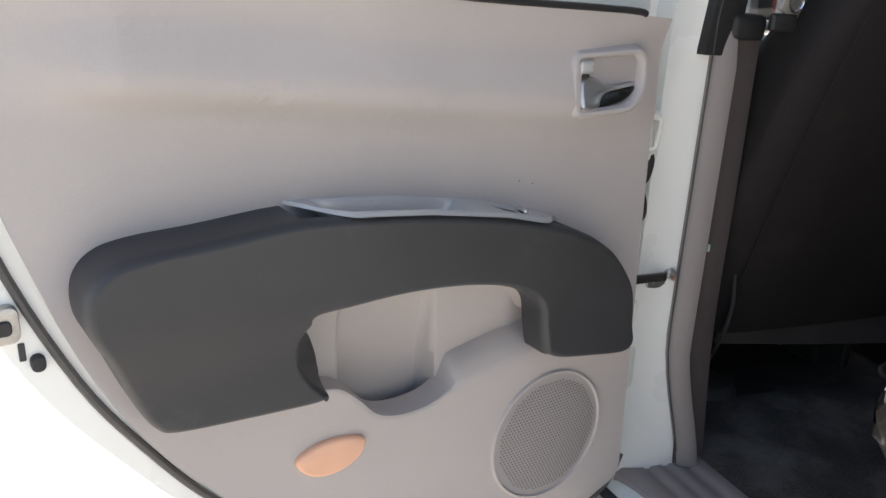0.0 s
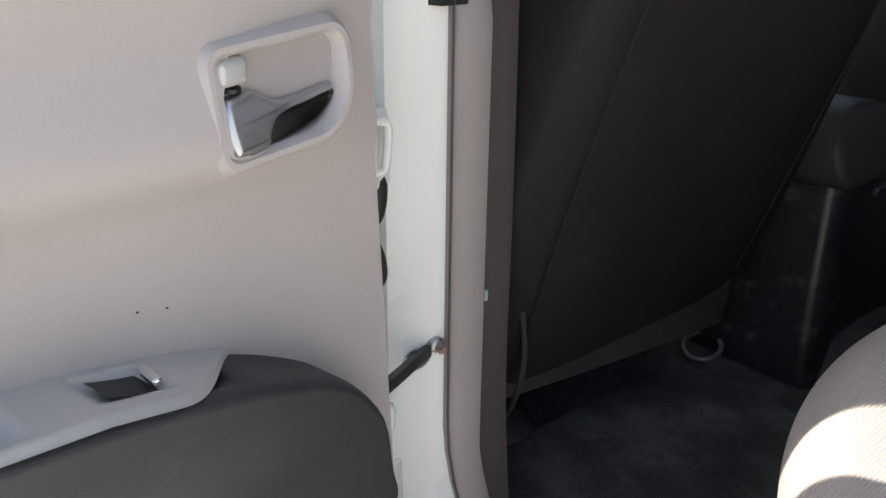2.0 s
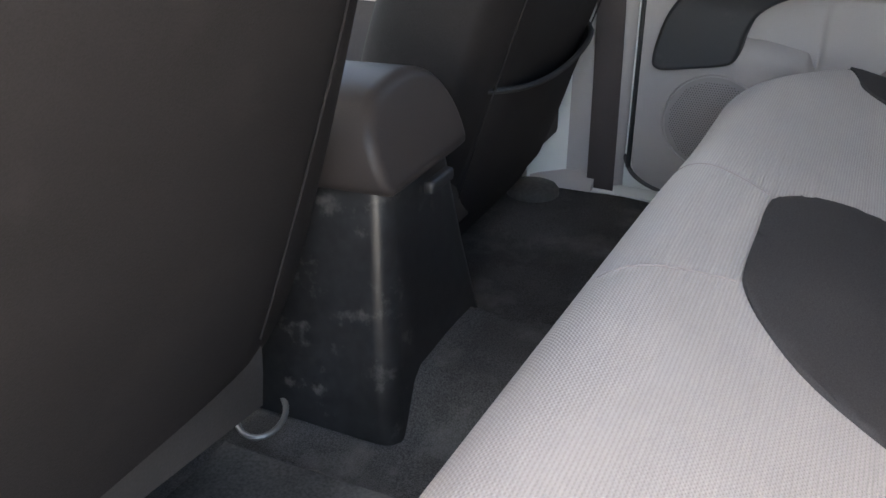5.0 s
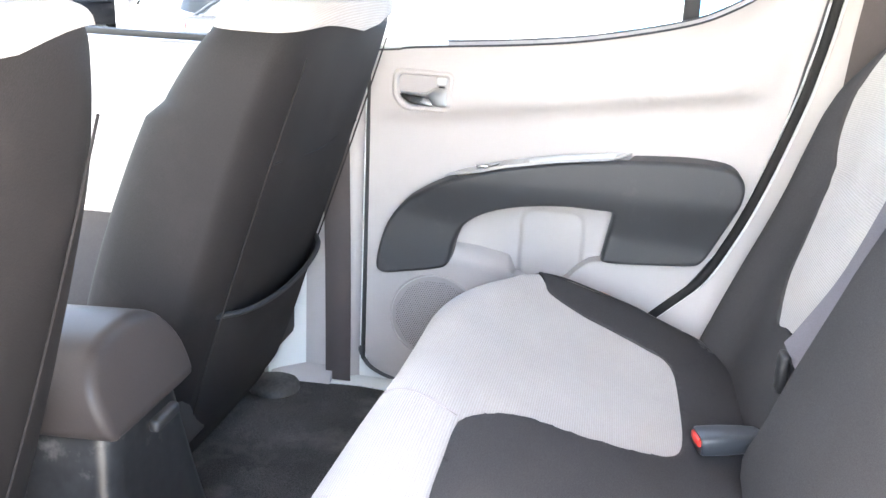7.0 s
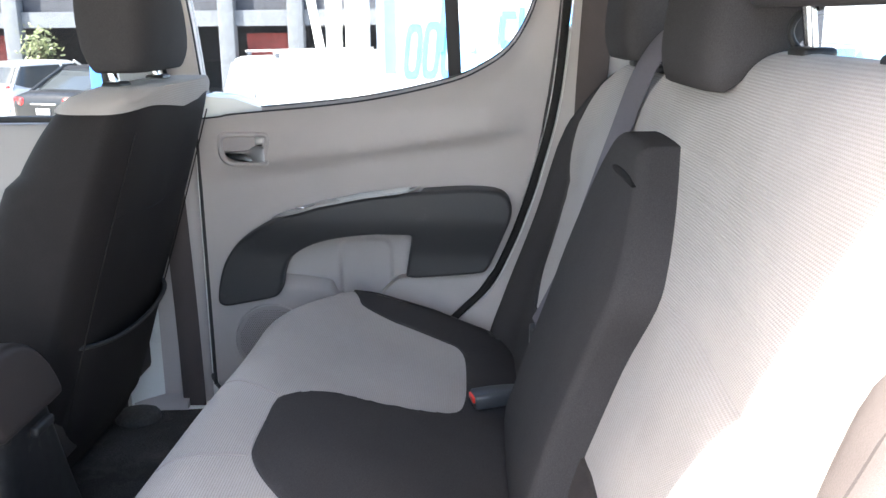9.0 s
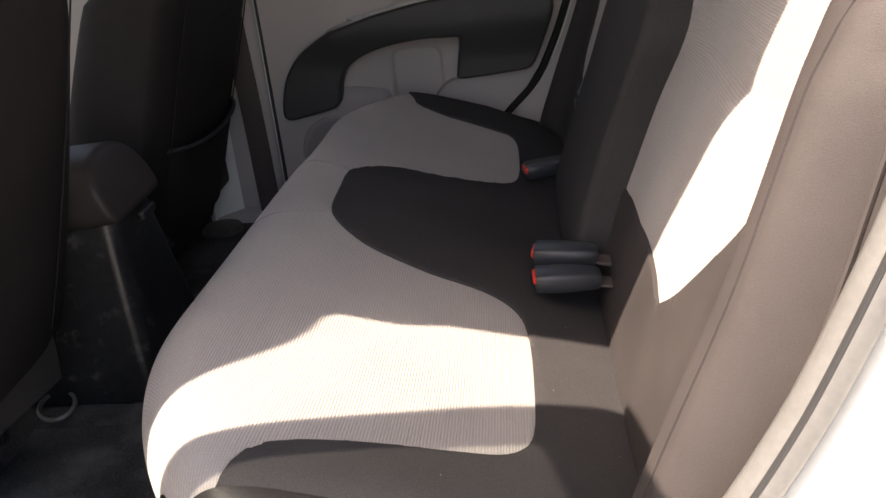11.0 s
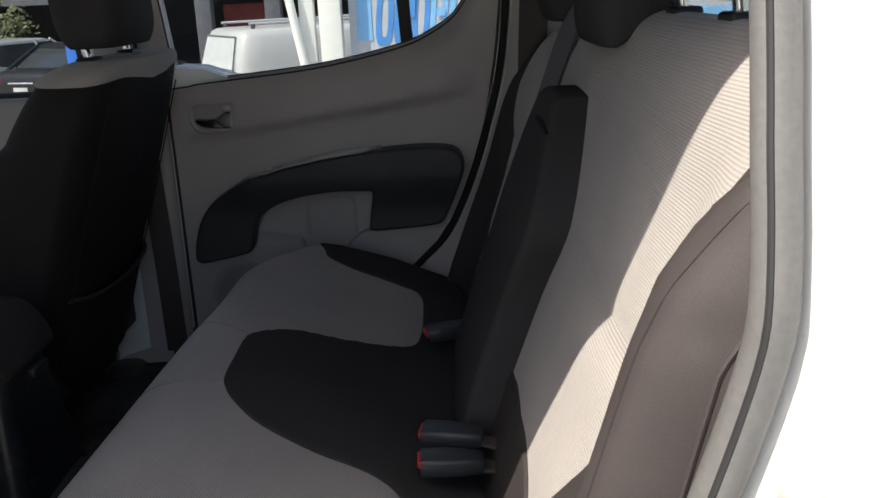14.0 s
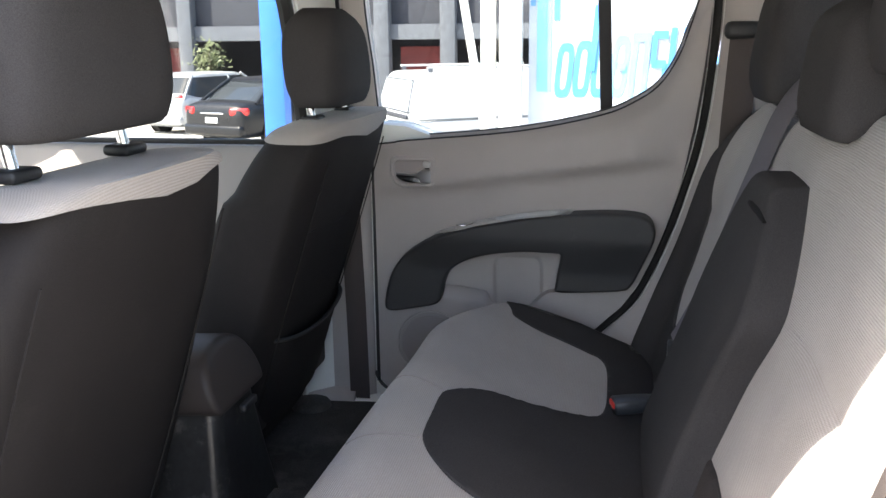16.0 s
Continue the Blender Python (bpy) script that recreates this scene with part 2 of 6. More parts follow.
def rbox(c, s, r=0.01, seg=3, turn=None):
    bm = bmesh.new()
    bmesh.ops.create_cube(bm, size=1)
    bmesh.ops.scale(bm, verts=bm.verts, vec=s)
    if r:
        bmesh.ops.bevel(bm, geom=bm.edges[:], offset=min(r, min(s) * 0.49), segments=seg, profile=0.5, affect="EDGES", clamp_overlap=True)
    if turn is not None:
        bmesh.ops.transform(bm, verts=bm.verts, matrix=turn)
    bmesh.ops.translate(bm, verts=bm.verts, vec=c)
    return bm


def plate(outline, put, h0, h1, bev=0.004, seg=2):
    """A plate of any outline; put(p, h) places a point of the outline at height h. The h1 side has rounded edges."""
    c = sum((Vector(p) for p in outline), Vector((0,) * len(outline[0]))) / len(outline)
    n = len(outline)
    norm = []
    for i in range(n):
        d = Vector(outline[(i + 1) % n]) - Vector(outline[i - 1])
        norm.append(Vector((d[1], -d[0])).normalized() if d.length > 1e-9 else Vector((0, 0)))
    area = sum(outline[i][0] * outline[(i + 1) % n][1] - outline[(i + 1) % n][0] * outline[i][1] for i in range(n))
    sgn = 1 if area > 0 else -1
    loops = [[put(p, h0) for p in outline]]
    d = 1 if h1 > h0 else -1
    for k in range(seg + 1):
        f = k / seg * math.pi / 2
        inset, drop = bev * (1 - math.cos(f)), bev * (1 - math.sin(f))
        loops.append([put(Vector(p) - sgn * norm[i] * inset, h1 - d * drop) for i, p in enumerate(outline)])
    return rings(loops, [tuple(p) for p in outline])


def tube(pts, r, n=10, caps=True, closed=False):
    pts = [Vector(p) for p in pts]
    loops, up = [], None
    for i, p in enumerate(pts):
        if closed:
            d = (pts[(i + 1) % len(pts)] - pts[i - 1]).normalized()
        else:
            d = (pts[min(i + 1, len(pts) - 1)] - pts[max(i - 1, 0)]).normalized()
        if up is None:
            up = d.orthogonal().normalized()
        up = (up - d * up.dot(d)).normalized()
        side = d.cross(up)
        loops.append([p + (up * math.cos(2 * math.pi * k / n) + side * math.sin(2 * math.pi * k / n)) * r for k in range(n)])
    if closed:
        loops.append(loops[0])
    return rings(loops, caps and not closed)


def ribbon(pts, width, thick, across):
    """A flat band along points; across gives its width direction."""
    pts, loops = [Vector(p) for p in pts], []
    for i, p in enumerate(pts):
        d = (pts[min(i + 1, len(pts) - 1)] - pts[max(i - 1, 0)]).normalized()
        a = Vector(across) if not callable(across) else Vector(across(i / (len(pts) - 1)))
        a = (a - d * a.dot(d)).normalized()
        nn = d.cross(a)
        w, t = a * width / 2, nn * thick / 2
        loops.append([p - w - t * 0.4, p - w * 0.94 - t, p + w * 0.94 - t, p + w - t * 0.4, p + w + t * 0.4, p + w * 0.94 + t, p - w * 0.94 + t, p - w + t * 0.4])
    return rings(loops)


def lathe(profile, put, n=24):
    """Turned shape: profile of (radius, height); put(x, y, h)."""
    return rings([[put(r * math.cos(2 * math.pi * k / n), r * math.sin(2 * math.pi * k / n), h) for k in range(n)] for r, h in profile])


def sheet(outline, put, step, lift=0.004, tuck=0.003, skirt=None, hole=None):
    """A cloth panel: an outline cut into a fine net and laid on a surface; its rim is tucked in."""
    bm = bmesh.new()
    f = bm.faces.new([bm.verts.new((p[0], p[1], 0)) for p in outline])
    f.normal_update()
    bmesh.ops.triangulate(bm, faces=[f])
    for ax in (0, 1):
        lo, hi = min(p[ax] for p in outline), max(p[ax] for p in outline)
        k = math.floor(lo / step) + 1
        while k * step < hi:
            co, no = [0, 0, 0], [0, 0, 0]
            co[ax], no[ax] = k * step, 1
            bmesh.ops.bisect_plane(bm, geom=bm.verts[:] + bm.edges[:] + bm.faces[:], plane_co=co, plane_no=no, dist=1e-5)
            k += 1
    bmesh.ops.remove_doubles(bm, verts=bm.verts, dist=1e-5)
    rim = {v for e in bm.edges if e.is_boundary for v in e.verts}
    edges = [e for e in bm.edges if e.is_boundary]
    if hole:
        def inside(p):
            hit = False
            for ring in hole:
                for i in range(len(ring)):
                    a, b = ring[i - 1], ring[i]
                    if (a[1] > p[1]) != (b[1] > p[1]) and p[0] < (b[0] - a[0]) * (p[1] - a[1]) / (b[1] - a[1]) + a[0]:
                        hit = not hit
            return hit
        gone = [f for f in bm.faces if all(inside(v.co) for v in f.verts)]
        bmesh.ops.delete(bm, geom=gone, context="FACES")
        for v in {v for e in bm.edges if e.is_boundary for v in e.verts} - rim:
            best = None
            for ring in hole:
                for i in range(len(ring)):
                    p, q = Vector(ring[i - 1]), Vector(ring[i])
                    t = max(0.0, min(1.0, (v.co.xy - p).dot(q - p) / max(1e-12, (q - p).length_squared)))
                    w = p + (q - p) * t
                    if best is None or (w - v.co.xy).length < (best - v.co.xy).length:
                        best = w
            v.co.x, v.co.y = best
    for v in bm.verts:
        x, y = v.co.x, v.co.y
        v.co = put(x, y, -tuck if v in rim else lift)
    if skirt is not None:
        made = bmesh.ops.extrude_edge_only(bm, edges=edges)["geom"]
        bmesh.ops.translate(bm, verts=[g for g in made if isinstance(g, bmesh.types.BMVert)], vec=skirt)
    return bm


def merge(bm, other):
    me = bpy.data.meshes.new("join")
    other.to_mesh(me)
    other.free()
    bm.from_mesh(me)
    bpy.data.meshes.remove(me)
    return bm


def put_right(a, b, c):
    """A door's own place (back from the hinge, inward, height) for the shut door."""
    lean = 0.24 * max(0, c - 1.26)
    return V(0.71 - b - lean, 0.0685 - a, c)


SWING = radians(78.4)


def put_left(a, b, c):
    """The same for the opposite door, swung open on its hinge."""
    b = b + 0.30 * max(0, c - 1.26)
    a, c = a + 0.046 * (c - 0.9), c - 0.046 * a + 0.007
    return V(-0.794 - a * math.sin(SWING) + b * math.cos(SWING), 0.068 - a * math.cos(SWING) - b * math.sin(SWING), c)


def lerp_line(table, t):
    """Reads a value between the rows of a table."""
    if t <= table[0][0]:
        return table[0][1]
    for (t0, v0), (t1, v1) in zip(table, table[1:]):
        if t <= t1:
            return v0 + (v1 - v0) * (t - t0) / (t1 - t0)
    return table[-1][1]



# ---- cab structure ----
CX = -0.035          # the cab's middle
FLOOR = 0.635
ROOF = 1.69


def box(lo, hi, r=0.0, seg=2):
    lo, hi = Vector(lo), Vector(hi)
    return rbox((lo + hi) / 2, hi - lo, r, seg)


def floor_shape(u, v):
    x, y = -0.80 + 1.53 * u, -0.95 + 2.35 * v
    k = max(0, 1 - max(0, abs(x - 0.05) - 0.07) / 0.06)
    z = FLOOR + 0.07 * k * k * (3 - 2 * k)
    return V(x, y, z + 0.004 * noise.noise(V(x * 9, y * 9, 0)))


floor = structure("floor", grid(floor_shape, 90, 80), CARPET, "black carpet over the cab floor with a low tunnel", "floor")
under = structure("floor_pan", box((-0.86, -1.0, 0.50), (0.79, 1.45, 0.60), 0.02), BLACK_PLASTIC, "black underside of the cab floor", "floor")


def roof_shape(u, v):
    x = CX + (u - 0.5) * 1.30
    y = -0.98 + 2.0 * v
    return V(x, y, ROOF + 0.05 - 0.22 * (abs(u - 0.5) * 1.3) ** 2 * 0.9 - 0.10 * max(0, v - 0.6) ** 2 - 0.08 * max(0, 0.12 - v))


ceiling_bm = grid(roof_shape, 24, 24)
bmesh.ops.solidify(ceiling_bm, geom=ceiling_bm.faces[:], thickness=-0.02)
structure("ceiling", ceiling_bm, HEADLINER, "grey cloth headliner of the cab", "ceiling")


def roof_out(u, v):
    x = CX + (u - 0.5) * 1.32
    y = -1.02 + 2.1 * v
    return V(x, y, ROOF + 0.11 - 0.30 * (abs(u - 0.5) * 1.32) ** 2 - 0.12 * max(0, v - 0.6) ** 2)


roof_bm = grid(roof_out, 24, 24)
bmesh.ops.solidify(roof_bm, geom=roof_bm.faces[:], thickness=0.025)
structure("roof", roof_bm, WHITE_PAINT, "white painted steel roof of the cab", "roof")


# the line of the door opening's rear edge: height, distance back from the hinge
REAR_LINE = [(0.60, 0.30), (0.66, 0.36), (0.73, 0.43), (0.80, 0.505), (0.85, 0.556), (0.90, 0.605), (0.97, 0.642), (1.045, 0.672), (1.14, 0.702), (1.235, 0.727), (1.33, 0.740), (1.48, 0.748), (1.60, 0.742), (1.645, 0.70)]


REAR_LINE = [tuple(p) for p in curve2(REAR_LINE, 5, False)]


def body_right(a, b, c):
    return V(0.71 - b - 0.24 * max(0, c - 1.26), 0.0685 - a, c)


def body_left(a, b, c):
    if a > 0.3:
        a += lerp_line([(0.75, 0.0), (0.85, 0.022), (0.95, 0.041), (1.04, 0.050), (1.14, 0.056), (1.24, 0.058), (1.34, 0.050), (1.45, 0.045)], c)
    return V(-0.78 + b + 0.24 * max(0, c - 1.26), 0.0685 - a, c)


def side_wall(tag, put):
    """Fixed body round a rear door opening: sill, rear pillar, middle pillar, roof rail, seals and trims."""
    # rear pillar: the white jamb from the opening's edge back to the cab's rear corner
    line = [(lerp_line(REAR_LINE, 0.60 + i * (1.63 - 0.60) / 40), 0.60 + i * (1.63 - 0.60) / 40) for i in range(41)]

    def jamb(u, v):
        a0, c = line[round(v * 40)]
        # u: 0 inner trim edge .. 1 outer skin
        prof = [(0.004, 0.03 if tag == "left" else 0.004), (0.0, 0.0), (0.006, -0.016), (0.03, -0.022), (0.085, -0.027), (0.092, -0.055), (0.115, -0.095), (0.135, -0.112), (0.40, -0.11)]
        k = u * (len(prof) - 1)
        i = min(int(k), len(prof) - 2)
        f = k - i
        da = prof[i][0] * (1 - f) + prof[i + 1][0] * f
        db = prof[i][1] * (1 - f) + prof[i + 1][1] * f
        return put(min(a0 + da, 1.04 - 0.45 * max(0, c - 1.33)), db, c)
    structure("wall_rear_pillar_" + tag, grid(jamb, 32, 40), WHITE_PAINT, "white painted rear pillar and door jamb", "wall")
    # inner trim of the rear pillar

    def trim(u, v):
        c = 0.80 + v * 0.84
        a0 = lerp_line(REAR_LINE, c) + (0.012 if tag == "left" else 0.001)
        return put(a0 + u * (min(1.06, 1.035 - 0.45 * max(0, c - 1.33)) - a0), 0.012 + 0.055 * math.sin(min(1, u * 2.2) * math.pi / 2), c)
    structure("trim_rear_pillar_" + tag, grid(trim, 14, 30), TRIM_LIGHT, "light grey moulded trim on the rear pillar", "trim")
    if tag == "right":
        a0 = lerp_line(REAR_LINE, 1.262) + 0.001
        joint = [put(a0 + u / 20 * (1.035 - a0), 0.0122 + 0.055 * math.sin(min(1, u / 20 * 2.2) * math.pi / 2), 1.262 + 0.002 * u / 20) for u in range(15)]
        structure("trim_joint_right", tube(joint, 0.0009, 6), TRIM_DARK, "thin joint between two pillar trims", "trim")
    # rubber seal along the opening
    top = [(0.66 - 0.06 * i, 1.655 + 0.012 * math.sin(i / 9 * math.pi)) for i in range(10)]
    pts = [put(lerp_line(REAR_LINE, 0.60 + 1.03 * i / 80) - (0.004 if tag == "left" else 0.012), 0.012, 0.60 + 1.03 * i / 80) for i in range(81)] + [put(a, 0.012, c) for a, c in top]
    structure("trim_seal_" + tag, tube(pts, 0.0082 if tag == "left" else 0.0078, 10), RUBBER_MID if tag == "left" else SEAL_DARK, "rubber seal round the door opening", "seal")
    pts2 = [p + (put(0, -0.0225 if tag == "left" else -0.014, 1.0) - put(0.012, 0, 1.0)) for p in pts]
    structure("trim_seal_lip_" + tag, tube(pts2, 0.0135 if tag == "left" else 0.003, 10), RUBBER_MID if tag == "left" else RUBBER, "thin lip of the rubber door seal", "seal")
    if tag == "left":
        pts3 = [p + (put(0, -0.004, 1.0) - put(-0.011, 0, 1.0)) for p in pts]
        structure("trim_seal_bead_left", tube(pts3, 0.0045, 8), RUBBER, "inner bead of the rubber door seal", "seal")
        pts4 = [p + (put(0, -0.0335, 1.0) - put(0.0185, 0, 1.0)) for p in pts]
        structure("trim_seal_groove_left", tube(pts4, 0.0022, 8), BLACK_RUBBER, "dark groove in the rubber door seal", "seal")
    # roof rail over the door
    rail = []
    for i in range(70):
        a, i = 0.82 - i * 1.0 / 69, i / 3
        z = 1.655 + 0.02 * math.sin(i / 23 * math.pi) - 0.02 * max(0.0, min(1.0, (-0.004 - a) / 0.03)) ** 1.4
        rail.append([put(a, b, z + d) for b, d in ((0.02, -0.005), (-0.03, -0.004), (-0.05, 0.01), (-0.05, 0.05), (-0.02, 0.085), (0.06, 0.09), (0.07, 0.03))])
    structure("wall_roof_rail_" + tag, rings(rail), WHITE_PAINT, "white painted roof rail above the door opening", "wall")
    # middle pillar
    pill = []

    def edge_b(c):
        k = max(0.0, min(1.0, (0.86 - c) / 0.25))
        return (0.060 + 0.050 * k * k * (3 - 2 * k)) if tag == "left" else -0.030
    for i in range(36):
        c = 0.585 + i * (1.70 - 0.585) / 35
        w = 0.20 if tag == "left" else 0.17 if c < 1.22 else 0.125
        e = edge_b(c)
        k = 0.09 * max(0.0, c - 1.46)
        top = 0.02 * max(0.0, (c - 1.56) / 0.1) ** 2
        pill.append([put(a - top, b, c) for a, b in ((-0.032, e + 0.012), (-0.030, e - 0.001), (-0.034, e - 0.008), (-0.037, 0.003 if tag == "left" else -0.02), (-0.060 if tag == "left" else -0.037, -0.004 if tag == "left" else -0.022), ((-0.060 if tag == "left" else -0.037) - k, -0.085), ((-0.072 if tag == "left" else -0.05) - k, -0.105), (-w, -0.105), (-w, 0.02), (-w + 0.02, 0.05))])
    structure("wall_middle_pillar_" + tag, rings(pill), WHITE_PAINT, "white painted middle pillar of the cab", "wall")
    trimp = []
    for i in range(36):
        c0 = 0.655 if tag == "left" else 0.60
        c = c0 + i * (1.64 - c0) / 35
        e = edge_b(c)
        w = max(0.030, 0.093 - e) if tag == "left" else 0.042
        da = 0.0 if tag == "left" else 0.024
        da -= (0.03 if tag == "left" else 0.065) * max(0, min(1, (c - 1.20) / 0.12))
        trimp.append([put(a + da, b, c) for a, b in ((-0.030, e - 0.004), (-0.026, e - 0.003), (-0.021, e + 0.003), (-0.016, e + w * 0.45), (-0.018, e + w * 0.8), (-0.026, e + w), (-0.035, e + w + 0.002), (-0.15 + (0.08 if tag == "right" and c > 1.25 else 0), e + w + 0.004), (-0.16 + (0.08 if tag == "right" and c > 1.25 else 0), e + 0.004))])
    # the left trim gets a darker, browner tone than the right
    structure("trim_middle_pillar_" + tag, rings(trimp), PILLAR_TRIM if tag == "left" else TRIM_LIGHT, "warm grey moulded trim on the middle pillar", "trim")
    if tag == "right":
        part_gap = [put(0.016 - 0.05 * max(0, min(1, (0.68 + 0.9 * i / 24 - 1.20) / 0.12)), 0.004, 0.68 + 0.9 * i / 24) for i in range(25)]
    else:
        part_gap = [put(-0.024, edge_b(0.68 + 0.9 * i / 24) - 0.0055, 0.68 + 0.9 * i / 24) for i in range(25)]
    structure("trim_pillar_gap_" + tag, tube(part_gap, 0.0012 if tag == "left" else 0.004, 6), RUBBER if tag == "left" else BLACK_RUBBER, "black gap beside the pillar trim", "trim")
    if tag == "left":
        cap = [[put(a, b, c) for a, b in ((-0.034, 0.040), (-0.024, 0.044), (-0.022, 0.066), (-0.028, 0.090), (-0.050, 0.090), (-0.052, 0.040))] for c in (1.203, 1.21, 1.30, 1.45, 1.64)]
        structure("trim_pillar_cover_left", rings(cap), BLACK_PLASTIC, "black rubber cover on the upper pillar", "trim")
    # sill with scuff plate
    sill = []
    for i in range(24):
        a = -0.14 + i * 0.52 / 23
        h = max(0, a - 0.30) * 0.35
        q = 1.0 if tag == "left" else 0.35
        sill.append([put(a, b, c + h) for b, c in ((0.10 * q, 0.60), (0.10 * q, 0.640), (0.06 * q, 0.645), (0.012 * q, 0.645), (-0.005, 0.632), (-0.03, 0.612), (-0.085, 0.602), (-0.105, 0.585), (-0.11, 0.45), (0.05, 0.45))])
    structure("wall_sill_" + tag, rings(sill), WHITE_PAINT, "white painted door sill", "wall")
    if tag == "left":
        scuff = []
        for i in range(30):
            a = -0.075 + i * 0.43 / 29
            h = max(0, a - 0.30) * 0.35
            flare = 0.035 * max(0.0, 1 - (a + 0.075) / 0.10) ** 2
            scuff.append([put(a, b, c + h) for b, c in ((0.155, 0.628), (0.150, 0.652), (0.140, 0.656), (0.124, 0.6545), (0.120, 0.6515), (0.114, 0.6515), (0.110, 0.6545), (0.096, 0.6545), (0.092, 0.6515), (0.086, 0.6515), (0.082, 0.6545), (0.068, 0.6545), (0.064, 0.6515), (0.058, 0.6515), (0.054, 0.6545), (0.034 - flare, 0.6555 + flare * 0.3), (0.024 - flare, 0.650 + flare * 0.3), (0.022 - flare, 0.640), (0.05, 0.630))])
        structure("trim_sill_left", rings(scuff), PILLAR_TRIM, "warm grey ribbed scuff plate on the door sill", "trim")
    if tag == "right":
        foot = [[put(-0.035 - 0.11 * t, 0.022 + 0.012 * t * t + w, 0.640 + h) for w, h in ((-0.03, 0.0), (0.026, 0.0), (0.022, 0.009), (0.008, 0.018), (-0.03, 0.028))] for t in [k / 8 for k in range(9)]]
        structure("trim_pillar_foot_right", rings(foot), TRIM_LIGHT, "light grey foot of the pillar trim on the floor", "trim")


side_wall("right", body_right)
side_wall("left", body_left)

# rear wall under and beside the rear window, and the front bulkhead that closes the cab
structure("wall_rear", box((-0.80, -1.03, 0.55), (0.73, -0.955, 1.33), 0.02), TRIM_LIGHT, "light grey trimmed rear wall of the cab", "wall")
def rear_y(z):
    return -0.965 + 0.45 * (z - 1.33)


def leaning(x0, x1, z0, z1, t):
    return rings([[V(x, rear_y(z) + d, z) for x, d in ((x0, 0), (x1, 0), (x1, -t), (x0, -t))] for z in (z0, (z0 + z1) / 2, z1)])


for x0, x1, n in ((-0.76, -0.70, "left"), (0.655, 0.70, "right")):
    structure("wall_rear_post_" + n, leaning(x0, x1, 1.31, 1.72, 0.012), TRIM_LIGHT, "light grey trim beside the rear window", "wall")
structure("wall_rear_top", leaning(-0.70, 0.63, 1.665, 1.75, 0.06), HEADLINER, "grey trim over the rear window", "wall")
rw = thing("window_1", (CX, -0.94, 1.50), "clear rear window with thin heating lines", "window", "", "structure")
part("pane", leaning(-0.70, 0.63, 1.32, 1.675, 0.005), TINTED, rw).visible_shadow = True
for k in range(9):
    part("heating_line", leaning(-0.64, 0.57, 1.355 + k * 0.035, 1.3558 + k * 0.035, -0.0006), TRIM_GREY, rw)
structure("wall_front", box((-0.80, 1.30, 0.55), (0.73, 1.38, 1.12), 0.03), TRIM_DARK, "charcoal front bulkhead of the cab", "wall")


# ---- doors ----
BELT = [(0.070, 1.251), (0.10, 1.256), (0.285, 1.272), (0.40, 1.288), (0.52, 1.315), (0.58, 1.340), (0.63, 1.375), (0.665, 1.43), (0.685, 1.49), (0.70, 1.55)]
PANEL = [(0.022, 0.70), (0.030, 0.672), (0.06, 0.652), (0.12, 0.645), (0.25, 0.645), (0.32, 0.658), (0.38, 0.695), (0.45, 0.76), (0.51, 0.82), (0.56, 0.872), (0.60, 0.93), (0.635, 1.0), (0.662, 1.08), (0.685, 1.16), (0.70, 1.24), (0.712, 1.33), (0.722, 1.45), (0.726, 1.55)]
DARK_OUT = [(0.0440, 0.878), (0.048, 0.91), (0.062, 0.955), (0.09, 0.995), (0.125, 1.021), (0.16, 1.040), (0.19, 1.052), (0.26, 1.072), (0.345, 1.088), (0.40, 1.095), (0.465, 1.101), (0.54, 1.105), (0.592, 1.103), (0.620, 1.096), (0.635, 1.078), (0.636, 1.05), (0.622, 1.01), (0.604, 0.965), (0.590, 0.940), (0.574, 0.931), (0.52, 0.926), (0.455, 0.922), (0.436, 0.9225), (0.4275, 0.926), (0.4285, 0.936), (0.430, 0.946), (0.433, 0.965), (0.4375, 0.99), (0.4390, 1.004), (0.4385, 1.0105), (0.431, 1.0125), (0.41, 1.013), (0.36, 1.014), (0.29, 1.006), (0.235, 0.990), (0.197, 0.965), (0.182, 0.935), (0.176, 0.905), (0.168, 0.888), (0.15, 0.880), (0.10, 0.870), (0.065, 0.864), (0.050, 0.867)]


POCKET = [(0.165, 0.898), (0.21, 0.890), (0.258, 0.881), (0.276, 0.876), (0.287, 0.874), (0.305, 0.866), (0.34, 0.864), (0.368, 0.872), (0.388, 0.893), (0.410, 0.912), (0.445, 0.926), (0.447, 0.99), (0.42, 1.02), (0.30, 1.012), (0.22, 0.985), (0.185, 0.95)]


def window_outline(s=0.0):
    low = [(a, c) for a, c in BELT]
    return low + [(0.70 - s, 1.60), (0.67, 1.632), (0.60, 1.643), (0.35, 1.648), (0.14, 1.645), (0.103, 1.632), (0.084, 1.60), (0.078, 1.42)]


def crease(a, c):
    """The soft fold that crosses the panel above the armrest: bulges above it, hollow below."""
    z = 1.135 + 0.13 * (a - 0.07)
    f = max(0.0, min(1.0, (a - 0.01) / 0.13)) * max(0.0, min(1.0, (0.67 - a) / 0.08))
    return 0.032 * f / (1 + math.exp(-(c - z) / 0.0048)) * max(0.2, 1 - (c - z) / 0.13)


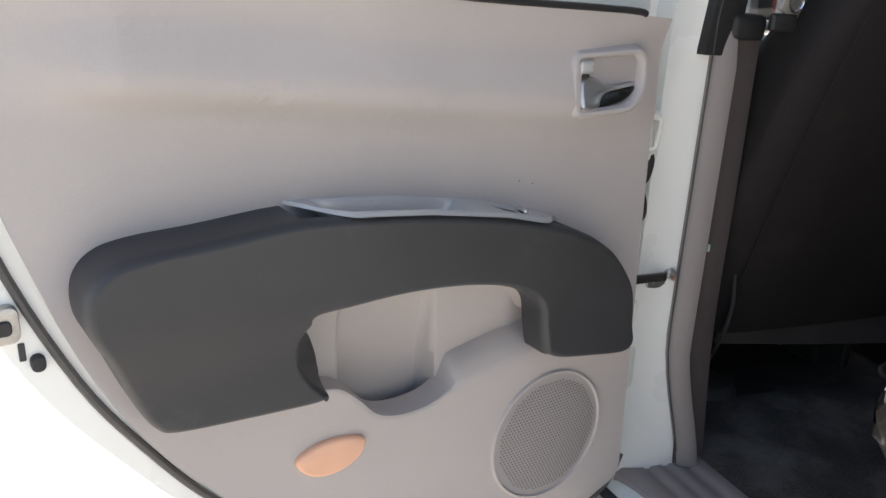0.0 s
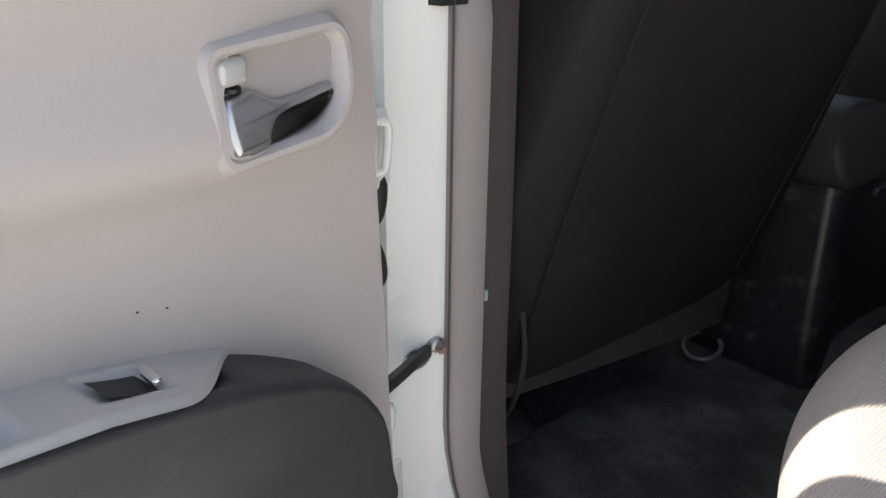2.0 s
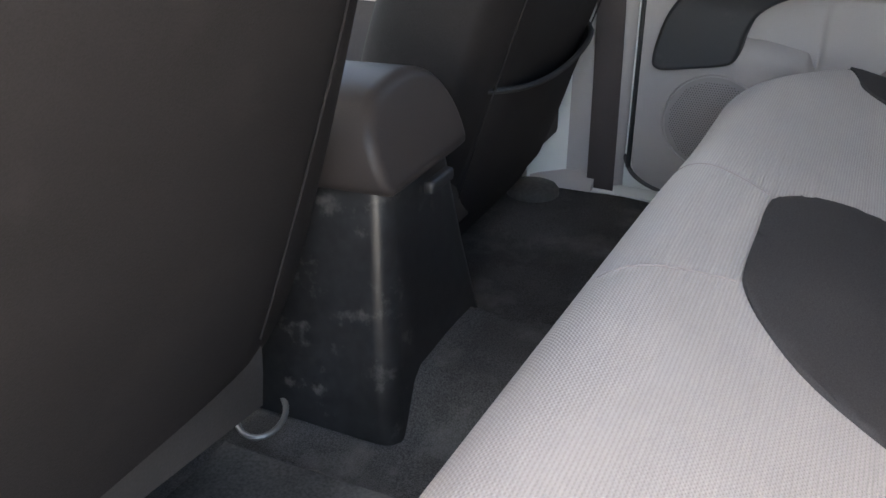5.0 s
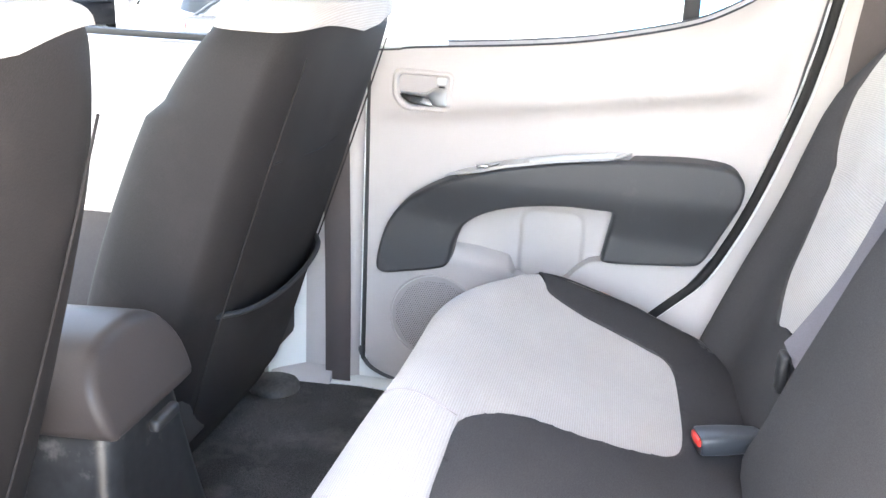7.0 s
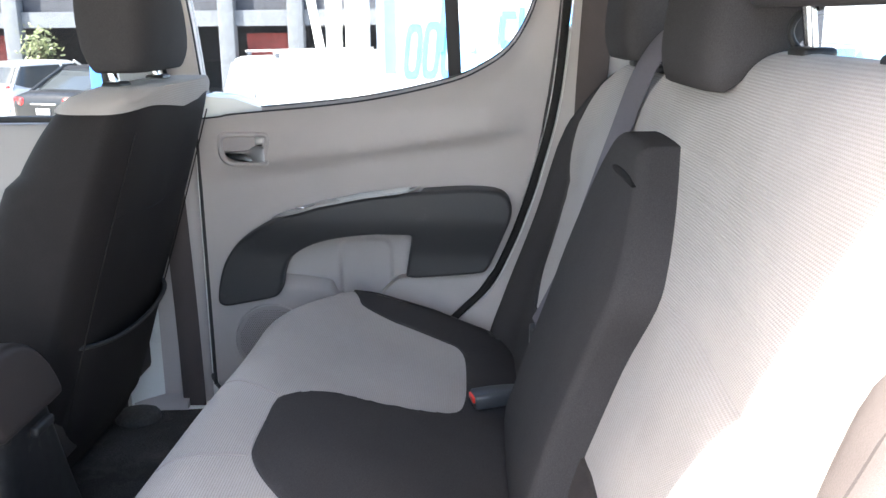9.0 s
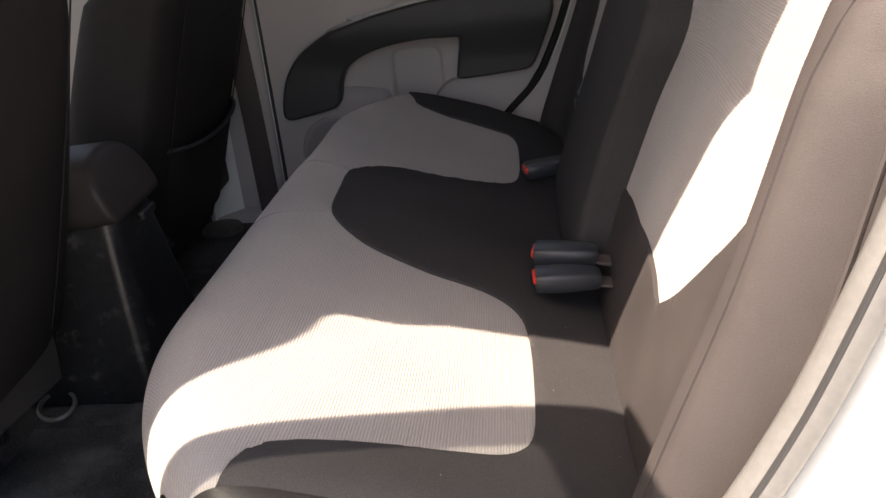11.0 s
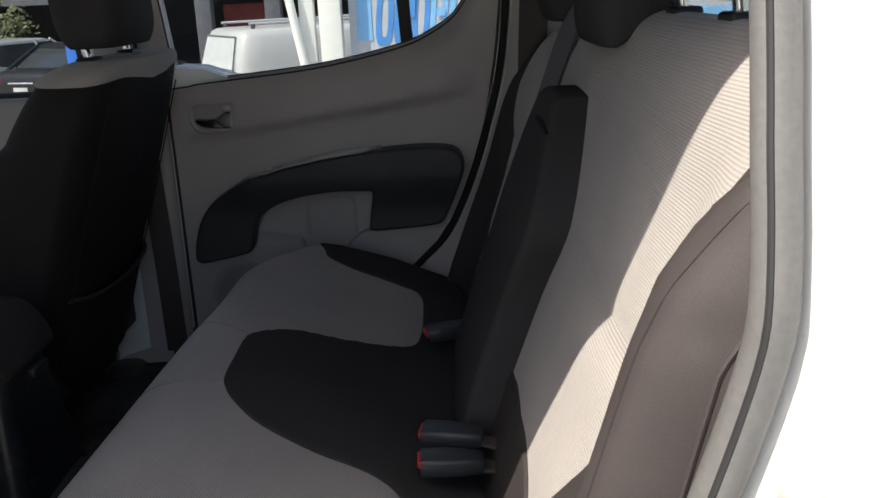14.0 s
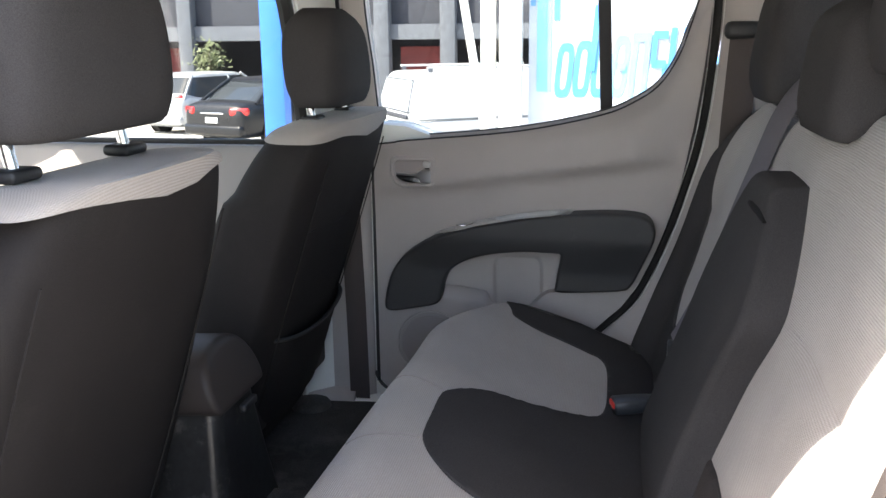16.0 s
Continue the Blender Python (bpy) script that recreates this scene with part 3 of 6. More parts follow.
def make_door(put, label, is_open):
    door = thing("door_1" if is_open else "door_2", put(0.0, -0.05, 0.60), label, "door", "rear doors", "structure")
    T = lambda b0: (lambda p, h: put(p[0], h, p[1]))
    # outer skin and inner shell below the belt
    shell = curve2([(0.0, 0.66), (0.05, 0.635), (0.28, 0.632), (0.36, 0.655), (0.46, 0.735), (0.55, 0.815), (0.612, 0.89), (0.665, 0.965), (0.705, 1.05), (0.735, 1.15), (0.752, 1.25), (0.766, 1.33), (0.764, 1.40), (0.725, 1.41), (0.68, 1.355), (0.60, 1.308), (0.40, 1.262), (0.20, 1.25), (0.0, 1.245)], 4)
    if is_open:
        shell = [(max(p[0], 0.040), p[1]) for p in shell]
    part("shell", plate(shell, T(0), -0.060, -0.105, 0.02, 3), WHITE_PAINT, door, "white painted door shell")
    mid_s = V(0.36, 1.0)
    inner = [mid_s + (Vector(p) - mid_s) * 0.80 for p in shell]
    part("shell_rim", rings([[put(p[0], b, p[1]) for p in r] for r, b in ((shell, -0.062), (shell, -0.012), ([mid_s + (Vector(p) - mid_s) * 0.985 for p in shell], -0.005), (inner, -0.005), (inner, -0.062))], False), WHITE_PAINT, door, "white painted door edge")
    lip = curve2([(0.006, 0.70), (0.03, 0.662), (0.10, 0.640), (0.26, 0.638), (0.34, 0.655), (0.43, 0.730), (0.53, 0.825), (0.585, 0.895), (0.635, 0.975), (0.685, 1.10), (0.718, 1.25)], 5, False)
    part("weatherstrip", tube([put(a, -0.002, c) for a, c in lip], 0.004, 8), RUBBER, door, "black rubber weatherstrip")
    # window frame round the glass, open in the middle
    outer = [(0.0, 1.235), (0.30, 1.25), (0.52, 1.285), (0.66, 1.32), (0.728, 1.36), (0.748, 1.46), (0.748, 1.60), (0.72, 1.665), (0.62, 1.688), (0.35, 1.695), (0.10, 1.69), (0.058, 1.672), (0.036, 1.62), (0.028, 1.42)]
    if is_open:
        outer = [(0.046, 1.238)] + outer[1:-1] + [(0.038, 1.48), (0.044, 1.38), (0.048, 1.30)]
    drop = 0.0 if is_open else 0.038
    wo = curve2([(a, c - drop * max(0, min(1, (c - 1.50) / 0.1))) for a, c in window_outline()], 5)
    if not is_open:
        wo = [V(p[0] - (0.035 + 0.10 * max(0, p[1] - 1.25)) * max(0, min(1, (0.16 - p[0]) / 0.08)), p[1]) for p in wo]
        outer = [(a - 0.06 if a < 0.1 else a, c) for a, c in outer]
    cx0, cz0 = 0.36, 1.46
    angs = [(math.atan2(p[1] - cz0, p[0] - cx0), p) for p in wo]
    oo = curve2(outer, 12)
    ring_in, ring_out = [], []
    oa = sorted([(math.atan2(p[1] - cz0, p[0] - cx0), p) for p in oo], key=lambda q: q[0])
    for ang, p in sorted(angs, key=lambda q: q[0]):
        q = min(oa, key=lambda z: abs((z[0] - ang + math.pi) % (2 * math.pi) - math.pi))[1]
        ring_in.append(p), ring_out.append(q)
    loops = [[put(p[0], b, p[1]) for p in r] for r, b in ((ring_out, -0.005), (ring_out, -0.055), (ring_in, -0.055), (ring_in, -0.02), (ring_in, -0.005))]
    fr = rings(loops + [loops[0]], False)
    frame_mat = WHITE_PAINT if is_open else TRIM_LIGHT
    part("window_frame", fr, frame_mat, door)
    part("window_seal", tube([put(p[0], -0.012, p[1]) for p in wo], 0.006 if is_open else 0.0032, 8, closed=True), BLACK_RUBBER, door, "black rubber window seal")
    pane = part("pane", plate(wo, T(0), -0.040, -0.036, 0.001, 1), CLEAR if is_open else TINTED, door, "smoked door glass" if is_open else "lightly tinted door glass")
    part("window_divider", ribbon([put(0.528, -0.03, 1.30), put(0.522, -0.03, 1.45), put(0.512, -0.03, 1.66)], 0.026, 0.02, put(1, 0, 1.3) - put(0, 0, 1.3)), BLACK_RUBBER, door, "black upright window divider")

    def rr(a0, a1, c0, c1, r, n=5):
        pts = []
        for (ca, cc, s) in ((a1 - r, c1 - r, 0), (a0 + r, c1 - r, 1), (a0 + r, c0 + r, 2), (a1 - r, c0 + r, 3)):
            for k in range(n + 1):
                t = (s + k / n) * math.pi / 2
                pts.append((ca + r * math.cos(t), cc + r * math.sin(t)))
        return pts
    # moulded trim panel
    low = curve2(PANEL, 3, False)
    top = [(0.020, 1.240)] + [(a, c - 0.006) for a, c in BELT]

    def skin(a, c):
        return 0.012 + crease(a, c) * 0.9 + 0.016 * math.exp(-((lerp_line(BELT, a) - c) / 0.03) ** 2) - 0.012 * math.exp(-((c - 0.655) / 0.02) ** 2)
    outline = [tuple(p) for p in low] + [(a, c) for a, c in reversed(top)]
    if is_open:
        outline = [(0.028 if c > 1.2 and a < 0.03 else a, c) for a, c in outline]
    pb = sheet(outline, lambda a, c, h: put(a, skin(a, c) + h, c), 0.012, 0.0, 0.0, put(0, -0.03, 1) - put(0, 0, 1), [curve2(POCKET, 4), rr(0.073, 0.153, 1.157, 1.207, 0.008)])
    panel = part("trim_panel", pb, TRIM_LIGHT, door, "warm grey moulded door panel", 60)

    # armrest and its dark arch
    LEG = [(0.922, 0.004), (0.936, 0.014), (0.955, 0.028), (0.985, 0.030), (1.004, 0.016), (1.02, 0.014)]
    edge_pts = [(a + lerp_line(LEG, c) if 0.40 < a < 0.46 and c < 1.02 else a + 0.008 if a < 0.19 and c < 0.95 else a, c + (-0.008 if a > 0.5 and c > 1.04 else 0.012 if a < 0.19 and c < 0.90 else 0.0)) for a, c in DARK_OUT] if is_open else DARK_OUT
    arch = curve2(edge_pts, 4)

    TOP = [(0.125, 1.021), (0.16, 1.040), (0.19, 1.052), (0.26, 1.072), (0.345, 1.088), (0.40, 1.095), (0.465, 1.101), (0.54, 1.105)]

    def step(t):
        t = max(0.0, min(1.0, t))
        return t * t * (3 - 2 * t)

    def arch_h(p, h):
        a, c = p[0], p[1]
        if h < 0.02:
            dip = 0.05 * step((a - 0.17) / 0.03) * step((0.455 - a) / 0.02) if c > lerp_line(TOP, a) - 0.008 else 0
            slope = 0.026 * math.sin(math.pi * max(0.0, min(1.0, (1.008 - c) / 0.086))) if is_open and 0.40 < a < 0.48 else 0
            return put(a - slope, h, c - dip)
        return put(a, h + 0.020 * step((c - 0.96) / 0.09) * step((a - 0.05) / 0.12), c)
    n_ = len(arch)
    nrm = []
    for i in range(n_):
        d_ = arch[(i + 2) % n_] - arch[i - 2]
        nrm.append(V(-d_[1], d_[0]).normalized())
    area = sum(arch[i][0] * arch[(i + 1) % n_][1] - arch[(i + 1) % n_][0] * arch[i][1] for i in range(n_))
    turn = 1 if area > 0 else -1
    ring_at = lambda g: [arch[i] + turn * nrm[i].xy * g for i in range(n_)]
    shells = [[arch_h(p, 0.008) for p in arch]]
    for k in range(6):
        f = k / 5 * math.pi / 2
        shells.append([arch_h(p, 0.046 - 0.012 * (1 - math.sin(f))) for p in ring_at(0.007 * (1 - math.cos(f)))])
    face = [tuple(p) for p in ring_at(0.007)]
    part("armrest", merge(rings(shells, False), sheet(face, lambda a, c, h: arch_h((a, c), 0.046), 0.01, 0.0, 0.0)), TRIM_DARK, door, "charcoal moulded armrest arch", 60)
    # silver switch plate let into the top of the arch, with a hollow to grip

    def silver(u, v):
        far = 0.010 + 0.0560 * step(u / 0.24) ** 0.8 * step((1 - u) / 0.16) ** 0.7
        a = 0.148 + 0.316 * u
        b = 0.010 + (far - 0.010) * v
        hol = step((a - 0.288) / 0.020) * step((0.440 - a) / 0.014) * step((v - 0.08) / 0.10) * step((0.86 - v) / 0.10)
        sw = step((a - 0.211) / 0.008) * step((0.256 - a) / 0.008) * step((b - 0.016) / 0.006) * step((0.050 - b) / 0.006)
        return put(a, b, lerp_line(TOP, a) + 0.0045 - 0.019 * hol - 0.006 * sw - 0.0035 * step((v - 0.88) / 0.12))
    plate_ob = part("switch_plate", grid(silver, 110, 40), SILVER, door, "silver painted armrest plate", 70)
    sw = grid(lambda u, v: put(0.221 + 0.026 * u, 0.022 + 0.021 * v, lerp_line(TOP, 0.221 + 0.026 * u) + 0.0010 + 0.002 * u * u), 6, 6)
    bmesh.ops.solidify(sw, geom=sw.faces[:], thickness=0.004)
    part("window_switch", sw, BLACK_PLASTIC, plate_ob, "black window switch")
    part("switch_tab", rbox(put(0.219, 0.033, lerp_line(TOP, 0.219) + 0.005), (0.006, 0.020, 0.005), 0.002), CHROME, plate_ob, "bright edge of the window switch")
    # pocket below the arch
    pocket = curve2(POCKET, 4)
    mid = V(0.31, 0.945)
    shelf = lambda p: 0.024 * step((0.285 - p[0]) / 0.016) if p[1] < 0.93 else 0.0
    well = [[put(mid.x + (p[0] - mid.x) * f, b, mid.y + (p[1] - mid.y) * f + up * shelf(p)) for p in pocket] for b, f, up in ((0.0128, 1.05, -0.3), (0.0125, 1.02, 0), (0.010, 1.0, 0.25), (-0.004, 0.99, 0.85), (-0.02, 0.98, 1.0))]
    part("pocket_well", rings(well[:], False), TRIM_LIGHT, door)

    def pocket_floor(u, v):
        a, c = 0.15 + 0.31 * u, 0.845 + 0.185 * v
        r = ((abs(a - 0.341) / 0.057) ** 5 + (max(0.0, c - 0.94) / 0.052) ** 5) ** 0.2
        bottle = step((1.0 - r) / 0.14)
        return put(a, -0.0165 - (0.026 if is_open else 0.012) * bottle * (0.45 + 0.55 * step((0.98 - c) / 0.10)), c)
    part("pocket_back", grid(pocket_floor, 90, 50), TRIM_LIGHT, door, "light grey pocket with a bottle hollow", 70)

    # pull handle in its bezel
    HB = 0.0200

    def soft_box(g):
        """The bezel's outline, drawn in by g: small corners but for a wide one low at the hinge side."""
        pts = []
        for ca, cc, s, r in ((0.166 - g, 1.217 - g, 0, 0.013), (0.060 + g, 1.217 - g, 1, 0.016), (0.060 + g, 1.147 + g, 2, 0.034), (0.166 - g, 1.147 + g, 3, 0.013)):
            r = max(0.005, r - g * 0.6)
            oa, oc = (ca - r if s in (0, 3) else ca + r), (cc - r if s in (0, 1) else cc + r)
            for k in range(7):
                t = (s + k / 6) * math.pi / 2
                pts.append((oa + r * math.cos(t), oc + r * math.sin(t)))
        return pts
    loops = []
    for g, b in ((0, 0.004), (0.002, 0.011), (0.005, 0.0145), (0.008, 0.0145), (0.0105, 0.011), (0.0115, 0.003), (0.0115, -0.018)):
        loops.append([put(p[0], b + HB - 0.10 * (p[1] - 1.181), p[1]) for p in soft_box(g)])
    loops[0] = [put(p[0], HB - 0.006 - 0.10 * (p[1] - 1.181), p[1]) for p in soft_box(-0.003)]
    bez = part("handle_bezel", rings(loops, False), TRIM_LIGHT, door)
    part("handle_well", plate(soft_box(0.0095), T(0), 0.0, 0.0245, 0.001, 1), TRIM_GREY, bez)
    lever = [(0.1530, 1.183), (0.144, 1.187), (0.132, 1.187), (0.124, 1.182), (0.116, 1.1785), (0.100, 1.178), (0.078, 1.1795), (0.0735, 1.178), (0.076, 1.1745), (0.090, 1.1735), (0.108, 1.1725), (0.121, 1.170), (0.128, 1.164), (0.132, 1.1590), (0.151, 1.1585), (0.1545, 1.164)]
    part("handle_lever", plate(curve2(lever, 4), lambda p, h: put(p[0], h + HB - 0.30 * (p[1] - 1.172) + 0.10 * (p[0] - 0.11), p[1]), -0.002, 0.0125, 0.004, 4), SATIN_CHROME, bez, "chrome pull handle")
    bowl = [(0.128, 1.1725), (0.105, 1.1735), (0.078, 1.176), (0.073, 1.173), (0.079, 1.167), (0.092, 1.161), (0.112, 1.1575), (0.130, 1.1575)]
    part("handle_bowl", plate(curve2(bowl, 4), lambda p, h: put(p[0], h + HB - 0.30 * (p[1] - 1.172), p[1]), -0.002, 0.0085, 0.003, 3), DARK_CHROME, bez, "glossy dark bowl under the handle")
    part("lever_pivot", tube([put(0.1435, HB + 0.006, 1.1885), put(0.1435, HB + 0.006, 1.1905)], 0.005, 14), BLACK_PLASTIC, bez)
    part("lock_knob", plate(rr(0.1345, 0.1535, 1.1915, 1.2055, 0.004), lambda p, h: put(p[0], h + HB, p[1]), -0.002, 0.0115, 0.004, 3), SILVER, bez, "silvery lock slide")
    part("belt_molding", tube([put(a, skin(a, c - 0.008), c - 0.0045) for a, c in curve2(([] if is_open else [(0.030, 1.247)]) + BELT, 4, False)], 0.0035 if is_open else 0.0018, 8), BLACK_RUBBER, door, "black belt moulding below the glass")
    if is_open:
        for a, c in ((0.207, 1.088), (0.190, 1.083)):
            part("scuff", plate(rr(a - 0.0008, a + 0.0008, c - 0.0005, c + 0.0005, 0.0004, 2), lambda p, h: put(p[0], skin(p[0], p[1]) + h, p[1]), -0.001, 0.0006, 0.0002, 1), TRIM_DARK, panel, "small dark scuff mark")

    # loudspeaker grille
    sp = part("speaker_ring", lathe([(0.0805, 0.008), (0.0805, 0.0135), (0.079, 0.0155), (0.0775, 0.0155), (0.0765, 0.0125)], lambda x, y, h: put(0.146 + x, h, 0.780 + y), 40), TRIM_LIGHT, door)
    part("speaker_grille", lathe([(0.077, 0.009), (0.076, 0.0125), (0.05, 0.0150), (0.0005, 0.0160)], lambda x, y, h: put(0.146 + x, h, 0.780 + y), 40), TRIM_GREY, sp, "perforated speaker grille")
    dots = bmesh.new()
    st = 0.0042
    for i in range(-18, 19):
        for j in range(-20, 21):
            x, y = (i + 0.5 * (j % 2)) * st, j * st * 0.87
            if x * x + y * y < 0.069 ** 2:
                h = 0.0165 - 0.0022 * ((x * x + y * y) / 0.069 ** 2)
                dots.faces.new([dots.verts.new(put(0.146 + x + 0.0011 * math.cos(k * math.pi / 3), h, 0.780 + y + 0.0011 * math.sin(k * math.pi / 3))) for k in range(6)])
    tagged(part("grille_holes", dots, GRILLE_DARK, sp), kind="stuff")
    # lamp lens low on the panel
    lens = curve2([(0.384, 0.853), (0.402, 0.861), (0.429, 0.863), (0.452, 0.856), (0.458, 0.845), (0.442, 0.829), (0.417, 0.825), (0.392, 0.834)], 4)
    part("reflector", plate(lens, T(0), 0.008, 0.018, 0.004, 3), ORANGE, door, "peach coloured door reflector lens")
    if is_open:
        # shut face of the door: latch and plugs
        latch = part("latch", plate(rr(0.672, 0.705, 1.022, 1.052, 0.007), lambda p, h: put(p[0], h, p[1]), -0.006, 0.004, 0.002, 2), STEEL, door, "worn steel door latch")
        part("latch_slot", plate(rr(0.678, 0.70, 1.030, 1.042, 0.004), lambda p, h: put(p[0], h, p[1]), 0.002, 0.0065, 0.001, 1), BLACK_PLASTIC, latch)
        part("plug", plate(rr(0.657, 0.668, 0.993, 1.007, 0.005), lambda p, h: put(p[0], h, p[1]), -0.006, 0.002, 0.002, 2), BLACK_RUBBER, door)
        part("paint_mark", plate(rr(0.670, 0.675, 1.003, 1.018, 0.001), lambda p, h: put(p[0], h, p[1]), -0.006, -0.0035, 0.0005, 1), TRIM_DARK, door)
        for c in (0.80, 1.10):
            part("hinge", plate(rr(-0.035, 0.015, c - 0.03, c + 0.03, 0.006), lambda p, h: put(p[0], h, p[1]), -0.045, -0.030, 0.003, 2), WHITE_PAINT, door, "white painted hinge leaf")
    return door


make_door(put_right, "shut rear door with light grey panel and charcoal armrest", False)
make_door(put_left, "open rear door with warm grey panel and charcoal armrest", True)

# door check strap between pillar and open door
strap = thing("door_check_strap", (-0.736, 0.106, 0.928), "steel door check bracket with black strap bolted to the pillar", "door check")
ear = curve2([(-0.762, 0.917), (-0.764, 0.928), (-0.757, 0.935), (-0.745, 0.936), (-0.736, 0.944), (-0.728, 0.944), (-0.723, 0.936), (-0.725, 0.926), (-0.733, 0.919), (-0.746, 0.914)], 4)
part("bracket", plate(ear, lambda p, h: V(p[0], 0.112 - h, p[1]), 0.0, 0.009, 0.003, 3), STEEL, strap)
part("rivet", lathe([(0.0045, 0.0), (0.0045, 0.002), (0.002, 0.0035), (0.0004, 0.0037)], lambda x, y, h: V(-0.752 + x, 0.103 - h, 0.926 + y), 12), CHROME, strap)
bolt_ = part("bolt", lathe([(0.0068, 0.0), (0.0068, 0.005), (0.005, 0.007), (0.003, 0.0072), (0.0026, 0.005), (0.0004, 0.005)], lambda x, y, h: V(-0.732 + x, 0.103 - h, 0.934 + y), 12), STEEL, strap, "steel bolt")
part("paint_dab", lathe([(0.0042, 0.0), (0.0036, 0.0012), (0.0004, 0.0016)], lambda x, y, h: V(-0.729 + x, 0.0965 - h, 0.929 + y * 0.8), 8), RED_WORN, strap, "dab of worn red paint")
part("arm", ribbon([V(-0.738, 0.103, 0.930), V(-0.764, 0.088, 0.936), V(-0.790, 0.071, 0.943), V(-0.818, 0.054, 0.950)], 0.010, 0.006, (0, 0, 1)), BLACK_PLASTIC, strap, "black check arm")

for z, zw in ((1.115, 0.036), (0.893, 0.030)):
    hg = thing("hinge_bracket", (-0.80, 0.085, z), "white painted steel door hinge", "hinge", "door hinges")
    part("leaf", rbox((-0.812, 0.100, z), (0.016, 0.044, zw), 0.004), WHITE_PAINT, hg)
    ring_ = curve2([V(-0.808, 0.088, z + zw / 2), V(-0.794, 0.086, z + zw / 2), V(-0.789, 0.086, z + zw / 2 - 0.006), V(-0.791, 0.086, z - zw / 2 + 0.006), V(-0.796, 0.086, z - zw / 2), V(-0.810, 0.088, z - zw / 2)], 5, False)
    part("knuckle", tube(ring_, 0.0032, 8), WHITE_PAINT, hg, "bent white hinge loop")
    part("pin", tube([V(-0.801, 0.090, z - zw / 2 - 0.006), V(-0.801, 0.090, z + zw / 2 + 0.006)], 0.0045, 10), WHITE_PAINT, hg)
bt = thing("cable_boot", (-0.79, 0.11, 1.07), "black rubber cable boot between door and pillar", "cable boot")
part("grommet", tube(curve2([V(-0.7855, 0.118, 1.094), V(-0.784, 0.110, 1.088), V(-0.785, 0.107, 1.072), V(-0.788, 0.109, 1.056), V(-0.791, 0.117, 1.050)], 5, False), 0.0085, 12), BLACK_RUBBER, bt, "long oval rubber grommet")
for i_ in range(3):
    part("collar", tube([V(-0.791 - 0.0035 * i_, 0.105 - 0.003 * i_, 1.069 - 0.001 * i_), V(-0.7927 - 0.0035 * i_, 0.1035 - 0.003 * i_, 1.0685 - 0.001 * i_)], 0.0065 - 0.0008 * i_, 10), BLACK_RUBBER, bt)
part("cable", tube(curve2([V(-0.798, 0.100, 1.068), V(-0.805, 0.094, 1.062), V(-0.803, 0.090, 1.048), V(-0.798, 0.088, 1.030), V(-0.798, 0.090, 1.014), V(-0.812, 0.096, 1.006)], 6, False), 0.0062, 10), BLACK_RUBBER, bt, "sagging rubber cable sleeve")

# front passenger door seen past the seat, and its fellow
for sx, nm in ((1, "right"), (-1, "left")):
    xo = 0.72 if sx > 0 else -0.79
    d = thing("door_3" if sx > 0 else "door_4", (xo, 0.6, 0.6), "shut front door with light grey inner panel", "door", "front doors", "structure")
    y0, y1 = 0.19, 1.28
    part("panel", box((min(xo, xo + sx * 0.08), y0, 0.60), (max(xo, xo + sx * 0.08), y1, 1.235), 0.02), TRIM_LIGHT, d)
    part("belt_seal", box((xo - 0.01, y0, 1.234), (xo + 0.012, y1, 1.246), 0.003), BLACK_RUBBER, d)
    fr = [V(xo - sx * 0.0, y0 + 0.02, 1.24), V(xo - sx * 0.085, y0 + 0.04, 1.60), V(xo - sx * 0.095, y0 + 0.12, 1.655), V(xo - sx * 0.095, 0.62, 1.65), V(xo - sx * 0.05, 1.0, 1.46), V(xo - sx * 0.0, y1, 1.25)]
    part("window_frame", tube(curve2(fr, 5, False), 0.018, 8), BLACK_RUBBER, d)

    part("pane", rings([[V(xo - sx * (0.004 + d), y0 + 0.03, 1.24), V(xo - sx * (0.085 + d), y0 + 0.05, 1.60), V(xo - sx * (0.094 + d), y0 + 0.14, 1.65), V(xo - sx * (0.094 + d), 0.60, 1.645), V(xo - sx * (0.05 + d), 0.99, 1.455), V(xo - sx * (0.004 + d), y1 - 0.02, 1.25)] for d in (0.0, 0.004)]), TINTED, d, "lightly tinted front door glass")

# windscreen and its surround
ws = thing("window_2", (CX, 1.1, 1.40), "lightly tinted windscreen", "window", "", "structure")
part("pane", rings([[V(-0.745, 1.33, 1.13 + d), V(-0.60, 0.84, 1.67 + d), V(CX, 0.87, 1.71 + d), V(0.53, 0.84, 1.67 + d), V(0.675, 1.33, 1.13 + d), V(CX, 1.40, 1.11 + d)] for d in (0.0, 0.006)]), TINTED, ws)
structure("wall_windscreen_frame", tube(curve2([V(-0.76, 1.33, 1.14), V(-0.70, 1.05, 1.45), V(-0.60, 0.83, 1.68), V(CX, 0.86, 1.73), V(0.53, 0.83, 1.68), V(0.63, 1.05, 1.45), V(0.69, 1.33, 1.14)], 8, False), 0.035, 8), TRIM_LIGHT, "light grey windscreen pillars and header", "wall")


# ---- rear bench ----
SX = -0.05
PROFILE = [(-0.62, 0.790), (-0.56, 0.816), (-0.475, 0.849), (-0.35, 0.897), (-0.24, 0.939), (-0.19, 0.953), (-0.163, 0.952), (-0.142, 0.938), (-0.130, 0.912), (-0.130, 0.88), (-0.140, 0.80), (-0.165, 0.70), (-0.21, 0.665)]
PROF = curve2(PROFILE, 6, False)


def plan_front(x):
    d = abs(x - SX)
    return 0.03 * max(0, 0.15 - x) / 0.75 - (0.0 if d < 0.38 else 0.135 * ((d - 0.38) / 0.30) ** 2.2)


